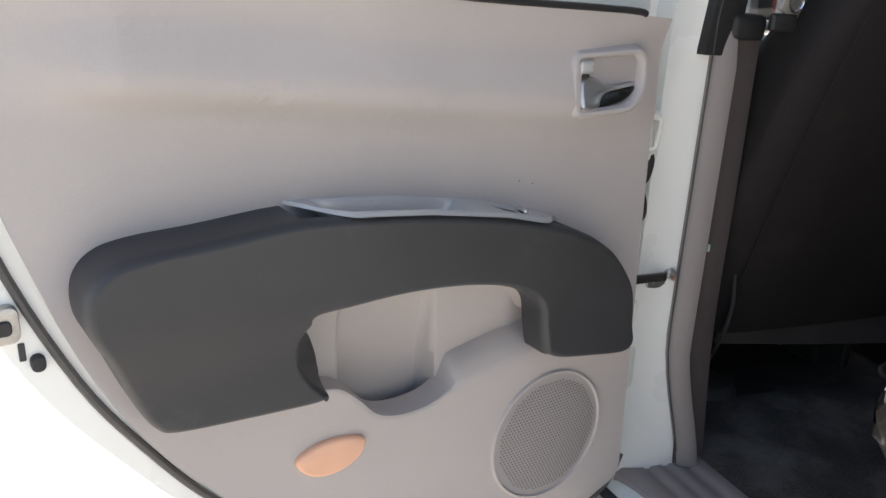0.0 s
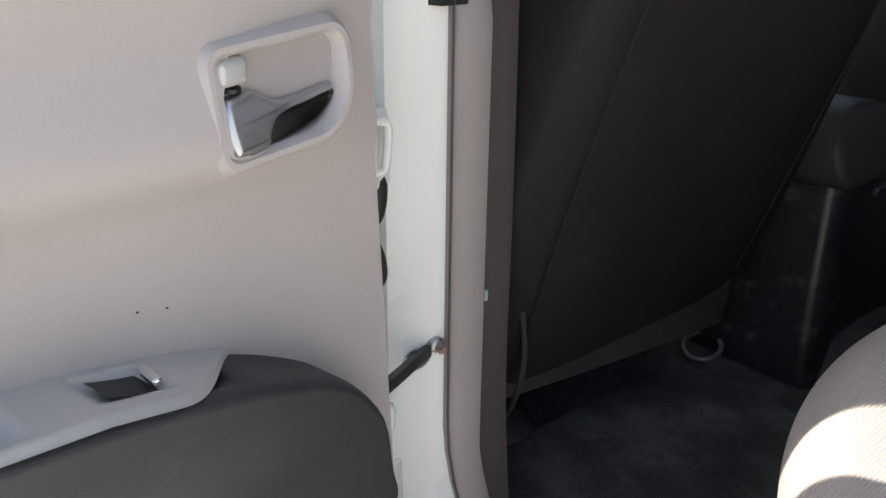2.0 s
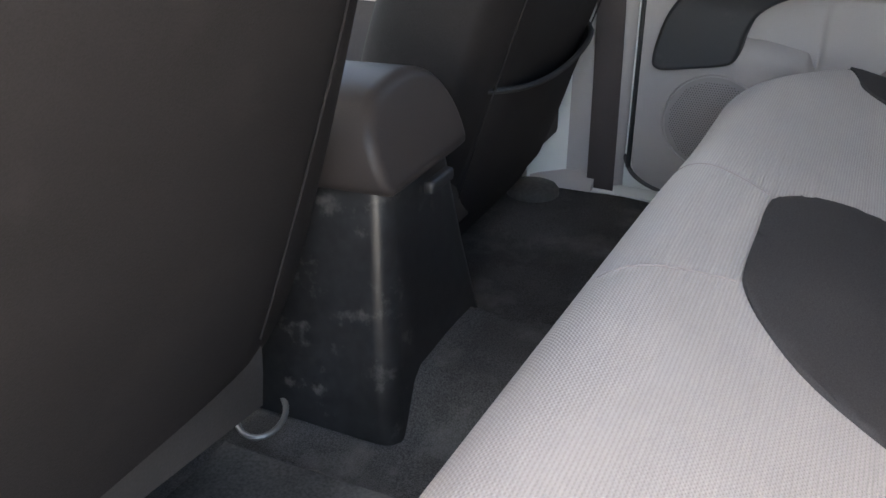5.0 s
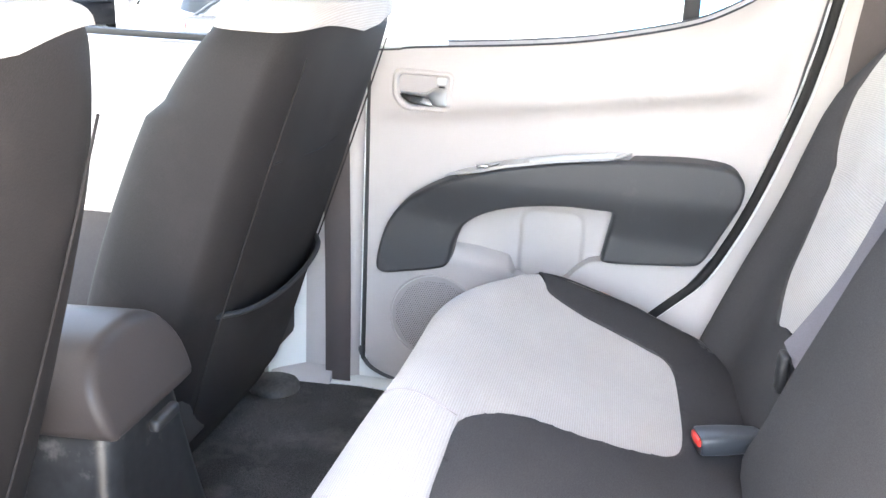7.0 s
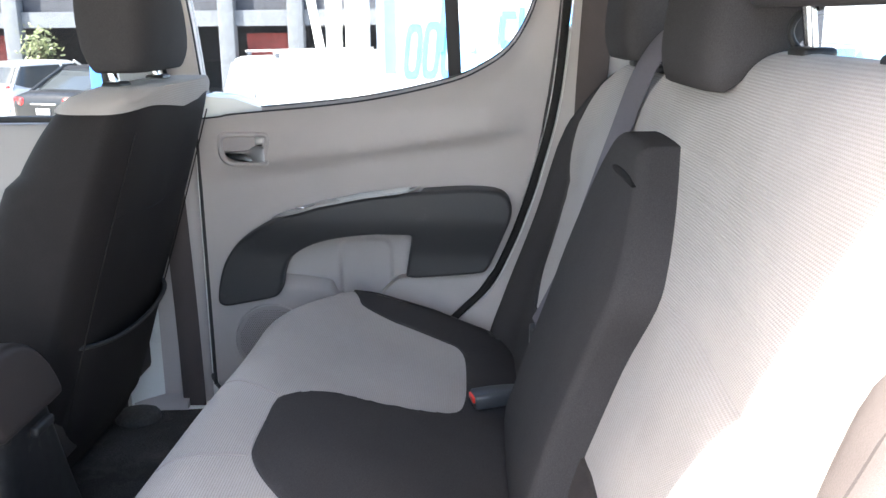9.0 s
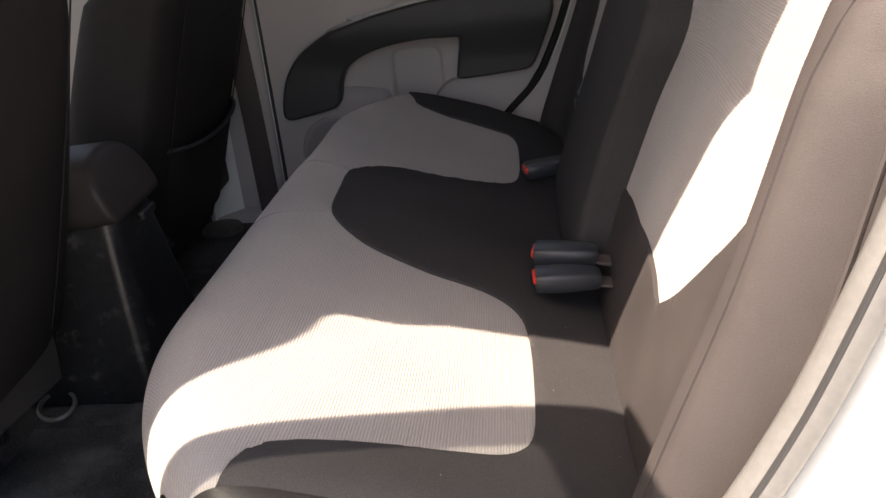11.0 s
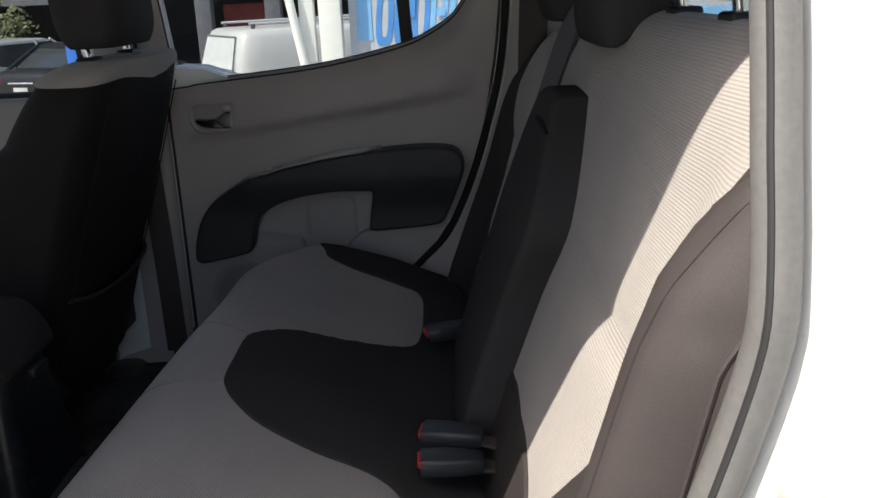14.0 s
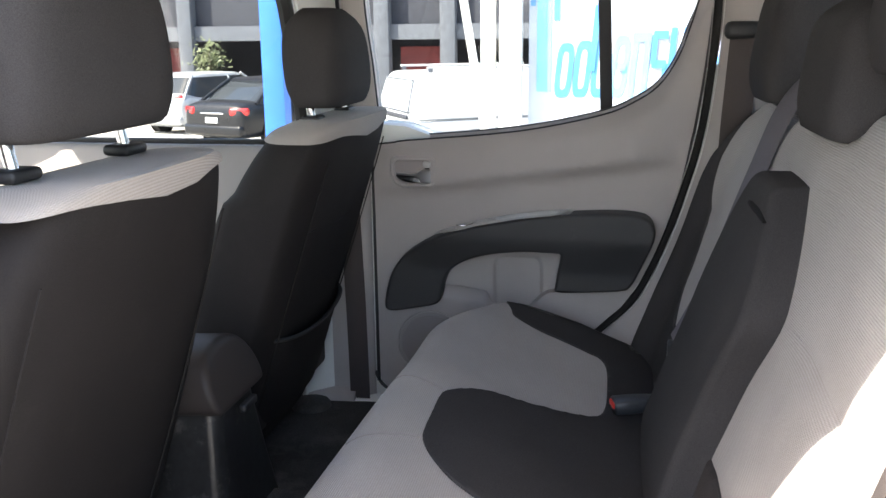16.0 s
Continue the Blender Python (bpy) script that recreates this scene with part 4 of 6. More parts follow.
def cush_at(x, y):
    """Height of the cushion at a place of the plan."""
    k = (-0.135 + plan_front(x) + 0.62) / (-0.135 + 0.62)
    yp = -0.62 + (y + 0.62) / k
    z = PROF[0][1]
    for p, q in zip(PROF, PROF[1:]):
        if p[0] <= yp <= q[0]:
            z = p[1] + (q[1] - p[1]) * (yp - p[0]) / max(1e-6, q[0] - p[0])
            break
        if q[0] < p[0]:
            break
        z = q[1]
    return z - side_drop(abs(x - SX)) + swell(x, y)


def swell(x, y):
    d = max(0, abs(x - SX) - 0.36)
    far = max(0.0, min(1.0, (x + 0.02) / 0.35))
    low = 0.014 * far * far * (3 - 2 * far) * max(0.0, min(1.0, (y + 0.55) / 0.2))
    return -low - 0.32 * d * d * max(0, min(1, (y + 0.42) / 0.2)) + 0.006 * math.cos((x - SX) * 9) * max(0, 1 - abs(y + 0.36) / 0.22) - 0.012 * math.exp(-((x - SX) / 0.1) ** 2) * max(0, 1 - abs(y + 0.5) / 0.2)


def side_drop(d):
    return 0.0 if d < 0.60 else 0.045 * ((d - 0.60) / 0.06) ** 2.2 * 0.35


UNDER = [(-0.62, 0.70), (-0.42, 0.745), (-0.377, 0.772), (-0.343, 0.800), (-0.28, 0.843), (-0.255, 0.863), (-0.235, 0.882), (-0.20, 0.898), (-0.15, 0.905)]


def cush_pt(s, v):
    """s: -1 to 1 across with rolled sides, v: along the profile."""
    side = 1 if s > 0 else -1
    t = abs(s)
    if t <= 0.82:
        x, f, ang = SX + side * t / 0.82 * 0.645, 0.0, 0.0
    else:
        f = (t - 0.82) / 0.18
        ang = min(1, f / 0.45) * math.pi / 2
        x = SX + side * (0.645 + 0.035 * math.sin(ang) - 0.012 * max(0, f - 0.45) - 0.30 * max(0, f - 0.8))
    i = v * (len(PROF) - 1)
    k = min(int(i), len(PROF) - 2)
    p = PROF[k].lerp(PROF[k + 1], i - k)
    q = (-0.135 + plan_front(x) + 0.62) / (-0.135 + 0.62)
    y = -0.62 + (p[0] + 0.62) * q
    z = p[1] + (swell(x, y) - side_drop(abs(x - SX))) * max(0, min(1, (0.95 - v) / 0.3))
    d = max(0.0, min(1.0, (abs(x - SX) - 0.34) / 0.29))
    if v > 0.55:
        z = max(z, 0.66 + 0.23 * d * d * (3 - 2 * d))
    if f > 0:
        low = min(lerp_line(UNDER, y), z)
        z -= min(0.05, 0.45 * (z - low)) * (1 - math.cos(ang))
        g = max(0.0, min(1.0, (f - 0.45) / 0.35))
        z += (low - z) * g
    return V(x, y, z)


bench = thing("rear_bench_seat", (SX, -0.45, FLOOR), "light grey knit and charcoal cloth rear bench with folded armrest", "bench seat")
cushion = part("cushion", grid(lambda u, v: cush_pt((u - 0.5) * 1.64, v), 140, 72), LIGHT_CUSH, bench, "light grey ribbed knit seat cushion", 60)
for side in (-1, 1):
    part("cushion_side", grid(lambda u, v: cush_pt(side * (0.815 - 0.06 * max(0, min(1, (0.22 - v) / 0.08)) * (1 - u) + 0.185 * u), v) + V(side * 0.002, 0.001, 0.002 + 0.003 * max(0, min(1, (0.22 - v) / 0.08))), 18, 72), SIDE_VINYL, cushion, "dark brown side of the cushion", 60)
part("seat_base", box((SX - 0.57, -0.66, FLOOR - 0.01), (SX + 0.57, -0.29, 0.78), 0.03, 3), CARPET, bench, "carpeted base under the cushion")
for side in (-1, 1):
    part("piping", tube([cush_pt(side * (0.843 - 0.030 * max(0.0, 0.5 - k / 40)), 0.04 + 0.55 * k / 40) + V(side * 0.001, 0, 0.001) for k in range(41)], 0.0022, 6), BENCH_VINYL, cushion, "stitched edge piping")
LEFT_EDGE = [(-0.693, -0.235), (-0.66, -0.248), (-0.632, -0.277), (-0.612, -0.33), (-0.600, -0.38), (-0.585, -0.435), (-0.565, -0.462), (-0.53, -0.475), (-0.45, -0.478), (-0.345, -0.476), (-0.285, -0.463), (-0.254, -0.425), (-0.242, -0.36), (-0.217, -0.292), (-0.182, -0.254), (-0.148, -0.234), (-0.118, -0.229), (-0.055, -0.229)]
mir = [(2 * SX - 0.005 - x - (0.018 if y > -0.4 and x > -0.3 else 0.012 if x < -0.58 else 0.0), y - (0.03 if x < -0.65 else 0.012 if x < -0.62 else 0)) for x, y in reversed(LEFT_EDGE[:-1])]
edge = curve2(LEFT_EDGE + mir, 4, False)
dark = [tuple(p) for p in edge] + [(0.593, -0.60), (-0.693, -0.60)]
part("dark_panel", sheet(dark, lambda x, y, h: V(x, y, cush_at(x, y) + h), 0.014, 0.0045, -0.003, V(0, 0, -0.007)), DARK_CLOTH, cushion, "charcoal cloth panel with a centre tongue", 60)
for x0, x1 in ((-0.182, -0.140), (0.072, 0.032)):
    pts = [(x0 + (x1 - x0) * k / 14, -0.135 - 0.092 * k / 14) for k in range(15)]
    part("seam", tube([V(x, y, cush_at(x, y) + 0.0002) for x, y in pts], 0.0008, 6), PILLAR_TRIM, cushion)

cover = curve2([(-0.425, 0.878), (-0.46, 0.886), (-0.52, 0.880), (-0.58, 0.856), (-0.60, 0.83), (-0.60, 0.80), (-0.53, 0.792), (-0.455, 0.795), (-0.43, 0.82), (-0.42, 0.85)], 4)
part("side_cover", plate(cover, lambda p, h: V(-0.7275 - h, p[0], p[1]), 0.0, 0.005, 0.002, 2), MATT_BLACK, bench, "black plastic cover at the bench's side")
lint = bmesh.new()
rnd_l = random.Random(9)
for k in range(16):
    x, y = rnd_l.uniform(-0.62, -0.28), rnd_l.uniform(-0.56, -0.49)
    if k % 3 == 0:
        x, y = rnd_l.uniform(-0.66, -0.5), rnd_l.uniform(-0.44, -0.30)
    r = rnd_l.uniform(0.0004, 0.0008)
    lint.faces.new([lint.verts.new(V(x + r * math.cos(q), y + r * math.sin(q) * 0.6, cush_at(x, y) + 0.0075)) for q in (0, 1.3, 2.6, 3.9, 5.2)])
tagged(part("lint", lint, LIGHT_CUSH, cushion), kind="stuff")

# backrest
BACK = [(0.80, -0.565), (0.87, -0.585), (0.95, -0.612), (1.05, -0.648), (1.14, -0.676), (1.24, -0.708), (1.32, -0.733), (1.365, -0.752), (1.385, -0.772), (1.39, -0.80), (1.375, -0.835), (1.30, -0.86), (0.80, -0.80)]
BK = curve2(BACK, 6, False)


# quilted swell of the backrest above and below its cross seam: height, depth
PUFFS = [tuple(p) for p in curve2([(0.80, 0.0), (0.90, 0.005), (1.0, 0.010), (1.09, 0.007), (1.125, 0.0), (1.142, -0.007), (1.158, -0.002), (1.20, 0.002), (1.30, 0.007), (1.35, 0.0075), (1.39, 0.005)], 4, False)]


def bolster(x, z):
    d = abs(x - SX)
    puff = lerp_line(PUFFS, z) * max(0.0, min(1.0, (d - 0.14) / 0.10)) * max(0.0, min(1.0, (0.64 - d) / 0.12))
    return puff + 0.046 * math.exp(-((d - 0.645) / 0.055) ** 2) * max(0, min(1, (1.36 - z) / 0.12)) + 0.006 * math.cos((x - SX) * 14) * max(0, 1 - abs(z - 1.1) / 0.3)


def top_fall(x):
    d = abs(x - SX)
    if x > SX:
        k = max(0.0, min(1.0, (x - 0.10) / 0.14))
        return 0.040 * k * k * (3 - 2 * k) + 0.06 * max(0.0, (d - 0.60) / 0.08) ** 2
    return 0.0 if d < 0.52 else 0.11 * ((d - 0.52) / 0.16) ** 2.4


def back_at(x, z):
    zz = z
    f = top_fall(x)
    if z > 1.2:
        zz = 1.2 + (z - 1.2) * 0.19 / max(0.03, 0.19 - f)
    return lerp_line([(p[0], p[1]) for p in BK if p[1] > -0.80], min(zz, 1.388)) + bolster(x, z)


def back_pt(s, v):
    side = 1 if s > 0 else -1
    t = abs(s)
    f = max(0, (t - 0.88) / 0.12)
    x = SX + side * (min(t, 0.88) / 0.88 * 0.655 + (0.048 if side < 0 else 0.03) * math.sin(f * math.pi / 2))
    i = v * (len(BK) - 1)
    k = min(int(i), len(BK) - 2)
    p = BK[k].lerp(BK[k + 1], i - k)
    z = p[0]
    if z > 1.2:
        z = 1.2 + (z - 1.2) * (0.19 - top_fall(x)) / 0.19
    y = p[1]
    if y > -0.795 and v < 0.66:
        y += bolster(x, z)
    y = y + (-0.80 - y) * (1 - math.cos(f * math.pi / 2)) * 0.9
    return V(x, y, z)


back = part("backrest", grid(lambda u, v: back_pt((u - 0.5) * 1.70, v), 84, 72), LIGHT_BACK, bench, "light grey ribbed knit backrest", 60)
for side in (-1, 1):
    part("bolster", grid(lambda u, v: back_pt(side * (0.842 + 0.088 * u), v) + V(side * 0.001, 0.001, 0), 14, 72), BENCH_VINYL, back, "dark brown vinyl bolster of the backrest", 60)
    part("backrest_side", grid(lambda u, v: back_pt(side * (0.930 + 0.070 * u), v) + V(side * 0.001, 0.001, 0), 8, 72), BENCH_VINYL, back, "brown cloth side of the backrest", 60)
    part("piping", tube([back_pt(side * 0.930, 0.03 + 0.56 * k / 40) + V(side * 0.001, 0.001, 0) for k in range(41)], 0.0022, 6), BENCH_VINYL, back, "stitched edge piping")
B_EDGE = [(-0.700, 1.325), (-0.690, 1.312), (-0.678, 1.292), (-0.668, 1.26), (-0.660, 1.215), (-0.648, 1.165), (-0.624, 1.11), (-0.580, 1.045), (-0.527, 0.985), (-0.488, 0.955), (-0.470, 0.945), (-0.43, 0.955), (-0.36, 0.958), (-0.25, 0.95), (-0.17, 0.945)]
bo = curve2(B_EDGE, 4, False)
for side in (-1, 1):
    o = [(p[0] if side < 0 else min(0.600, 2 * SX - p[0] + (0.03 if p[1] < 1.0 else -0.004 + 0.034 * max(0.0, (1.11 - p[1]) / 0.11))), p[1]) for p in bo]
    x_in, x_out = (SX - 0.02, -0.700) if side < 0 else (SX + 0.02, 0.600)
    o = o + [(x_in, 0.945), (x_in, 0.815), (x_out, 0.815)]
    part("dark_panel", sheet(o, lambda x, z, h: V(x, back_at(x, z) + h, z), 0.014, 0.0045, -0.003, V(0, -0.007, 0)), DARK_CLOTH if side > 0 else BENCH_VINYL, back, "charcoal cloth bolster and lower panel", 60)
for side in (-1, 1):
    part("seam", tube([V(SX + side * (0.16 + 0.38 * k / 20), back_at(SX + side * (0.16 + 0.38 * k / 20), 1.142) + 0.0005, 1.142) for k in range(21)], 0.0006, 6), TRIM_GREY, back)
# folded centre armrest
AR = [(-0.135, 0.84), (-0.150, 0.95), (-0.155, 1.05), (-0.185, 1.13), (-0.175, 1.17), (-0.135, 1.222), (-0.075, 1.275), (-0.05, 1.284), (0.06, 1.284), (0.10, 1.275), (0.14, 1.22), (0.165, 1.12), (0.18, 1.02), (0.18, 0.92), (0.16, 0.84)]


def arm_put(p, h):
    return V(p[0], back_at(SX, p[1]) + h, p[1])


arm = part("centre_armrest", plate(curve2(AR, 4), arm_put, -0.02, 0.045, 0.014, 4), DARK_CLOTH, bench, "folded charcoal cloth centre armrest", 60)
part("pull_slot", plate(curve2([(-0.100, 1.243), (-0.088, 1.248), (-0.045, 1.251), (0.020, 1.250), (0.040, 1.246), (0.020, 1.243), (-0.045, 1.243)], 4), arm_put, 0.035, 0.0468, 0.001, 2), MATT_BLACK, arm, "dark pull slot in the armrest")


def headrest(name_group, x, z0, h, w, y0, dep, post=0.0, tilt=8, droop=0.0, boxy=0.32):
    hr = thing("headrest", (x, y0 + dep / 2, z0 - post), "charcoal cloth headrest on chrome posts", "headrest", name_group)
    pts = []
    for i in range(13):
        f = i / 12
        z = z0 + h * f
        k = 1 - (0.85 if boxy > 0.4 else 0.45) * max(0, f - 0.42) ** 1.7 - 0.6 * max(0, f - 0.86) - 0.03 * max(0, 0.15 - f) / 0.15
        dk = 1 - abs(2 * f - 1) ** 4 * (0.45 if f > 0.5 else 0.25)
        yc = y0 + dep / 2 + (f - 0.5) * h * math.tan(radians(-tilt))
        loop = []
        for j in range(28):
            a = 2 * math.pi * j / 28
            cx_, sx_ = math.cos(a), math.sin(a)
            low = droop * max(0.0, 1 - f / 0.55) * max(0.0, min(1.0, 0.5 + 1.6 * sx_))
            loop.append(V(x + w / 2 * k * math.copysign(abs(cx_) ** boxy, cx_), yc + dep / 2 * dk * math.copysign(abs(sx_) ** 0.5, sx_) + 0.15 * low, z - low))
        pts.append(loop)
    top = [p * 1 for p in pts[-1]]
    c = sum(top, V(0, 0, 0)) / len(top)
    pts.append([c + (p - c) * 0.8 + V(0, 0, h * 0.035) for p in top])
    bot = [p * 1 for p in pts[0]]
    c0 = sum(bot, V(0, 0, 0)) / len(bot)
    pts.insert(0, [c0 + (p - c0) * 0.93 - V(0, 0, h * 0.03) for p in bot])
    part("pad", rings(pts), DARK_CLOTH, hr, "", 70)
    if post:
        for sx in (-0.098, 0.098):
            part("post", tube([V(x + sx, y0 + dep / 2 + 0.01, z0 + 0.02), V(x + sx, y0 + dep / 2, z0 - post)], 0.0065, 12), CHROME, hr, "chrome post")
            part("guide", rbox((x + sx, y0 + dep / 2, z0 - post + 0.004), (0.045, 0.032, 0.012), 0.005), BLACK_PLASTIC, hr, "black plastic guide")
    return hr


headrest("rear headrests", -0.322, 1.438, 0.20, 0.29, -0.857, 0.12, 0.052)
headrest("rear headrests", 0.36, 1.370, 0.203, 0.22, -0.83, 0.12, 0.022)
headrest("rear headrests", -0.05, 1.394, 0.118, 0.25, -0.835, 0.115, 0.034, 8, 0.042)


# ---- front seats ----
def front_seat(x, label, dz, pocket):
    seat = thing("bucket_seat", (x, 0.45, FLOOR), label, "seat", "front seats")
    # back: rear face leans; loops go up the seat
    loops = []
    H = [(0.70, 0.225, 0.09), (0.74, 0.238, 0.12), (0.85, 0.250, 0.135), (1.00, 0.258, 0.14), (1.10, 0.258, 0.135), (1.18, 0.254, 0.125), (1.235, 0.246, 0.11), (1.272, 0.234, 0.095), (1.298, 0.215, 0.08), (1.312, 0.18, 0.05)]
    if not pocket:
        H = [(0.815, 0.258, 0.09), (0.84, 0.272, 0.12), (0.89, 0.279, 0.135), (1.00, 0.274, 0.14), (1.10, 0.262, 0.135), (1.17, 0.250, 0.125), (1.22, 0.232, 0.11), (1.262, 0.212, 0.095), (1.296, 0.188, 0.08), (1.312, 0.15, 0.05)]
    hz = [V(z + dz * max(0, min(1, (z - 0.9) / 0.3)), w, dep) for z, w, dep in curve2(H, 4, False)]
    for z, w, dep in hz:
        yb = 0.175 - 0.33 * (z - 0.726)
        loop = []
        n = 48
        for j in range(n):
            a = 2 * math.pi * j / n
            c, s = math.cos(a), math.sin(a)
            px = w * math.copysign(abs(c) ** 0.5, c)
            if not pocket and c < 0:
                px *= 0.88
            if s < 0:     # rear face: nearly flat with soft edges
                py = -0.0 - 0.045 * abs(s) ** 0.9
            else:
                py = dep * abs(s) ** 0.6 + 0.035 * (abs(px) / w) ** 4 * (1 if z < 1.2 else 0.3)
            loop.append(V(x + px, yb + 0.045 + py, z))
        loops.append(loop)
    body = part("backrest", rings(loops), SEAT_VINYL, seat, "charcoal brown vinyl rear of the seat back", 60)
    for sx in (-1, 1):
        part("seam", tube([V(x + sx * (0.178 + 0.018 * math.sin((z - 0.74) * 5)), 0.175 - 0.33 * (z - 0.726) - 0.0005 + 0.003, z) for z in [(0.74 if pocket else 0.84) + k * (0.53 if pocket else 0.43) / 24 for k in range(25)]], 0.0012, 6), SEAT_VINYL, body)
    if pocket:
        part("seam", tube([V(x + (k / 16 - 0.5) * 0.36, 0.175 - 0.33 * (1.135 - 0.726) + 0.0015, 1.135 + 0.006 * math.cos(k / 16 * math.pi * 2)) for k in range(17)], 0.0012, 6), SEAT_VINYL, body)
    # light cloth cap over the top
    cap = []
    zs = [p for p in hz if p[0] > (1.276 if pocket else 1.284) + dz]
    for i, (z, w, dep) in enumerate(zs):
        yb = 0.175 - 0.33 * (z - 0.726)
        loop = []
        for j in range(48):
            a = 2 * math.pi * j / 48
            c, s = math.cos(a), math.sin(a)
            px = (w + 0.004) * math.copysign(abs(c) ** 0.5, c)
            py = -0.045 * abs(s) ** 0.9 - 0.004 if s < 0 else (dep + 0.004) * abs(s) ** 0.6
            wav = (-0.010 * math.exp(-((px - 0.03) / 0.06) ** 2) + 0.006 * math.exp(-((abs(px) - 0.15) / 0.06) ** 2)) * max(0, 1 - i / 4)
            loop.append(V(x + px, yb + 0.045 + py, z + 0.003 + wav))
        cap.append(loop)
    part("cap", rings(cap), CAP_KNIT, body, "light grey knit top of the seat back", 60)
    # map pocket on the rear face
    pk = grid(lambda u, v: V(x + (u - 0.5) * 0.42, 0.175 - 0.33 * (0.745 + v * 0.20 - 0.726) - 0.008 + 0.034 * abs(2 * u - 1) ** 7 - 0.010 * math.sin(u * math.pi) * math.sin(min(1, v + 0.3) * math.pi * 0.8), 0.745 + v * 0.20 + 0.02 * math.sin(u * math.pi) * -v), 24, 14)
    if not pocket:
        pk.free()
    else:
        part("map_pocket", pk, SEAT_VINYL, seat, "slack vinyl map pocket")
    if pocket:
        part("pocket_hem", tube([V(x + (k / 20 - 0.5) * 0.42, 0.175 - 0.33 * (0.945 - 0.726) - 0.010 + 0.034 * abs(k / 10 - 1) ** 7 - 0.008 * math.sin(k / 20 * math.pi), 0.945 - 0.02 * math.sin(k / 20 * math.pi)) for k in range(21)], 0.004, 8), BLACK_RUBBER, seat)
    part("base_panel", rbox((x, 0.170, 0.800), (0.45, 0.03, 0.10), 0.012) if pocket else rings([[V(x + dx, y_, z_) for y_, z_ in ((0.156, zb), (0.152, (zb + zt) / 2), (0.150, zt), (0.172, zt), (0.176, zb))] for dx, zb, zt in ((-0.185, 0.800, 0.880), (-0.17, 0.797, 0.876), (0.0, 0.777, 0.846), (0.20, 0.757, 0.826))]), SEAT_FLAP, seat, "black plastic flap under the seat back")
    if not pocket:
        part("belt_cable", tube(curve2([V(x - 0.198, 0.125, 0.915), V(x - 0.199, 0.118, 0.87), V(x - 0.203, 0.125, 0.82), V(x - 0.196, 0.16, 0.76)], 5, False), 0.003, 8), BLACK_RUBBER, seat, "black belt cable at the seat's side")
    part("seat_cushion", rbox((x, 0.50, 0.86), (0.50, 0.50, 0.16), 0.05, 4), DARK_CLOTH, seat)
    for sx in (-0.2, 0.2):
        part("rail", rbox((x + sx, 0.52, 0.665), (0.04, 0.42, 0.04), 0.008), BLACK_PLASTIC, seat, "black seat rail")
        part("rail_leg", rbox((x + sx, 0.46, 0.72), (0.02, 0.40, 0.12), 0.006), BLACK_PLASTIC, seat)
    return seat


front_seat(0.405, "front passenger seat with vinyl back and light knit top", 0.017, True)
front_seat(-0.41, "driver seat with vinyl back and light knit top", 0.034, False)
headrest("front headrests", 0.405, 1.356, 0.163, 0.255, -0.006, 0.12, 0.028, -4, 0.0, 0.5)
headrest("front headrests", -0.43, 1.392, 0.19, 0.28, 0.0, 0.12, 0.040, -4, 0.0, 0.45)

# ---- centre console ----
con = thing("centre_console", (0.02, 0.3, FLOOR), "black plastic centre console with brown padded armrest lid", "console")
ped = []
for z, x0, x1, y0 in ((0.64, -0.088, 0.172, 0.085), (0.70, -0.083, 0.150, 0.090), (0.80, -0.074, 0.116, 0.096), (0.93, -0.062, 0.076, 0.102)):
    r = 0.022
    arc = [(1 - math.cos(k * math.pi / 8), 1 - math.sin(k * math.pi / 8)) for k in range(5)]
    ped.append([V(x0, 0.95, z)] + [V(x0 + r * p, y0 + r * q, z) for p, q in arc] + [V(x1 - r * p, y0 + r * q, z) for p, q in reversed(arc)] + [V(x1, 0.95, z)])
part("pedestal", rings(ped), SCUFFED, con, "black scuffed plastic pedestal", 50)
lid = curve2([(-0.080, 0.925), (-0.089, 0.940), (-0.090, 0.975), (-0.070, 1.006), (-0.035, 1.018), (0.02, 1.018), (0.060, 1.004), (0.084, 0.974), (0.090, 0.945), (0.086, 0.927), (0.070, 0.9225), (0.0, 0.9225), (-0.066, 0.9225)], 4)


def lid_put(p, h):
    return V(p[0], 0.44 - h + 0.35 * (p[1] - 0.925), p[1] - 0.05 * (0.44 - h) + 0.005)


part("armrest_lid", plate(lid, lid_put, 0.0, 0.358, 0.012, 4), LID_VINYL, con, "brown padded armrest lid", 60)
part("lid_catch", rbox((0.0, 0.078, 0.914), (0.05, 0.012, 0.014), 0.004), BLACK_PLASTIC, con, "black lid catch")

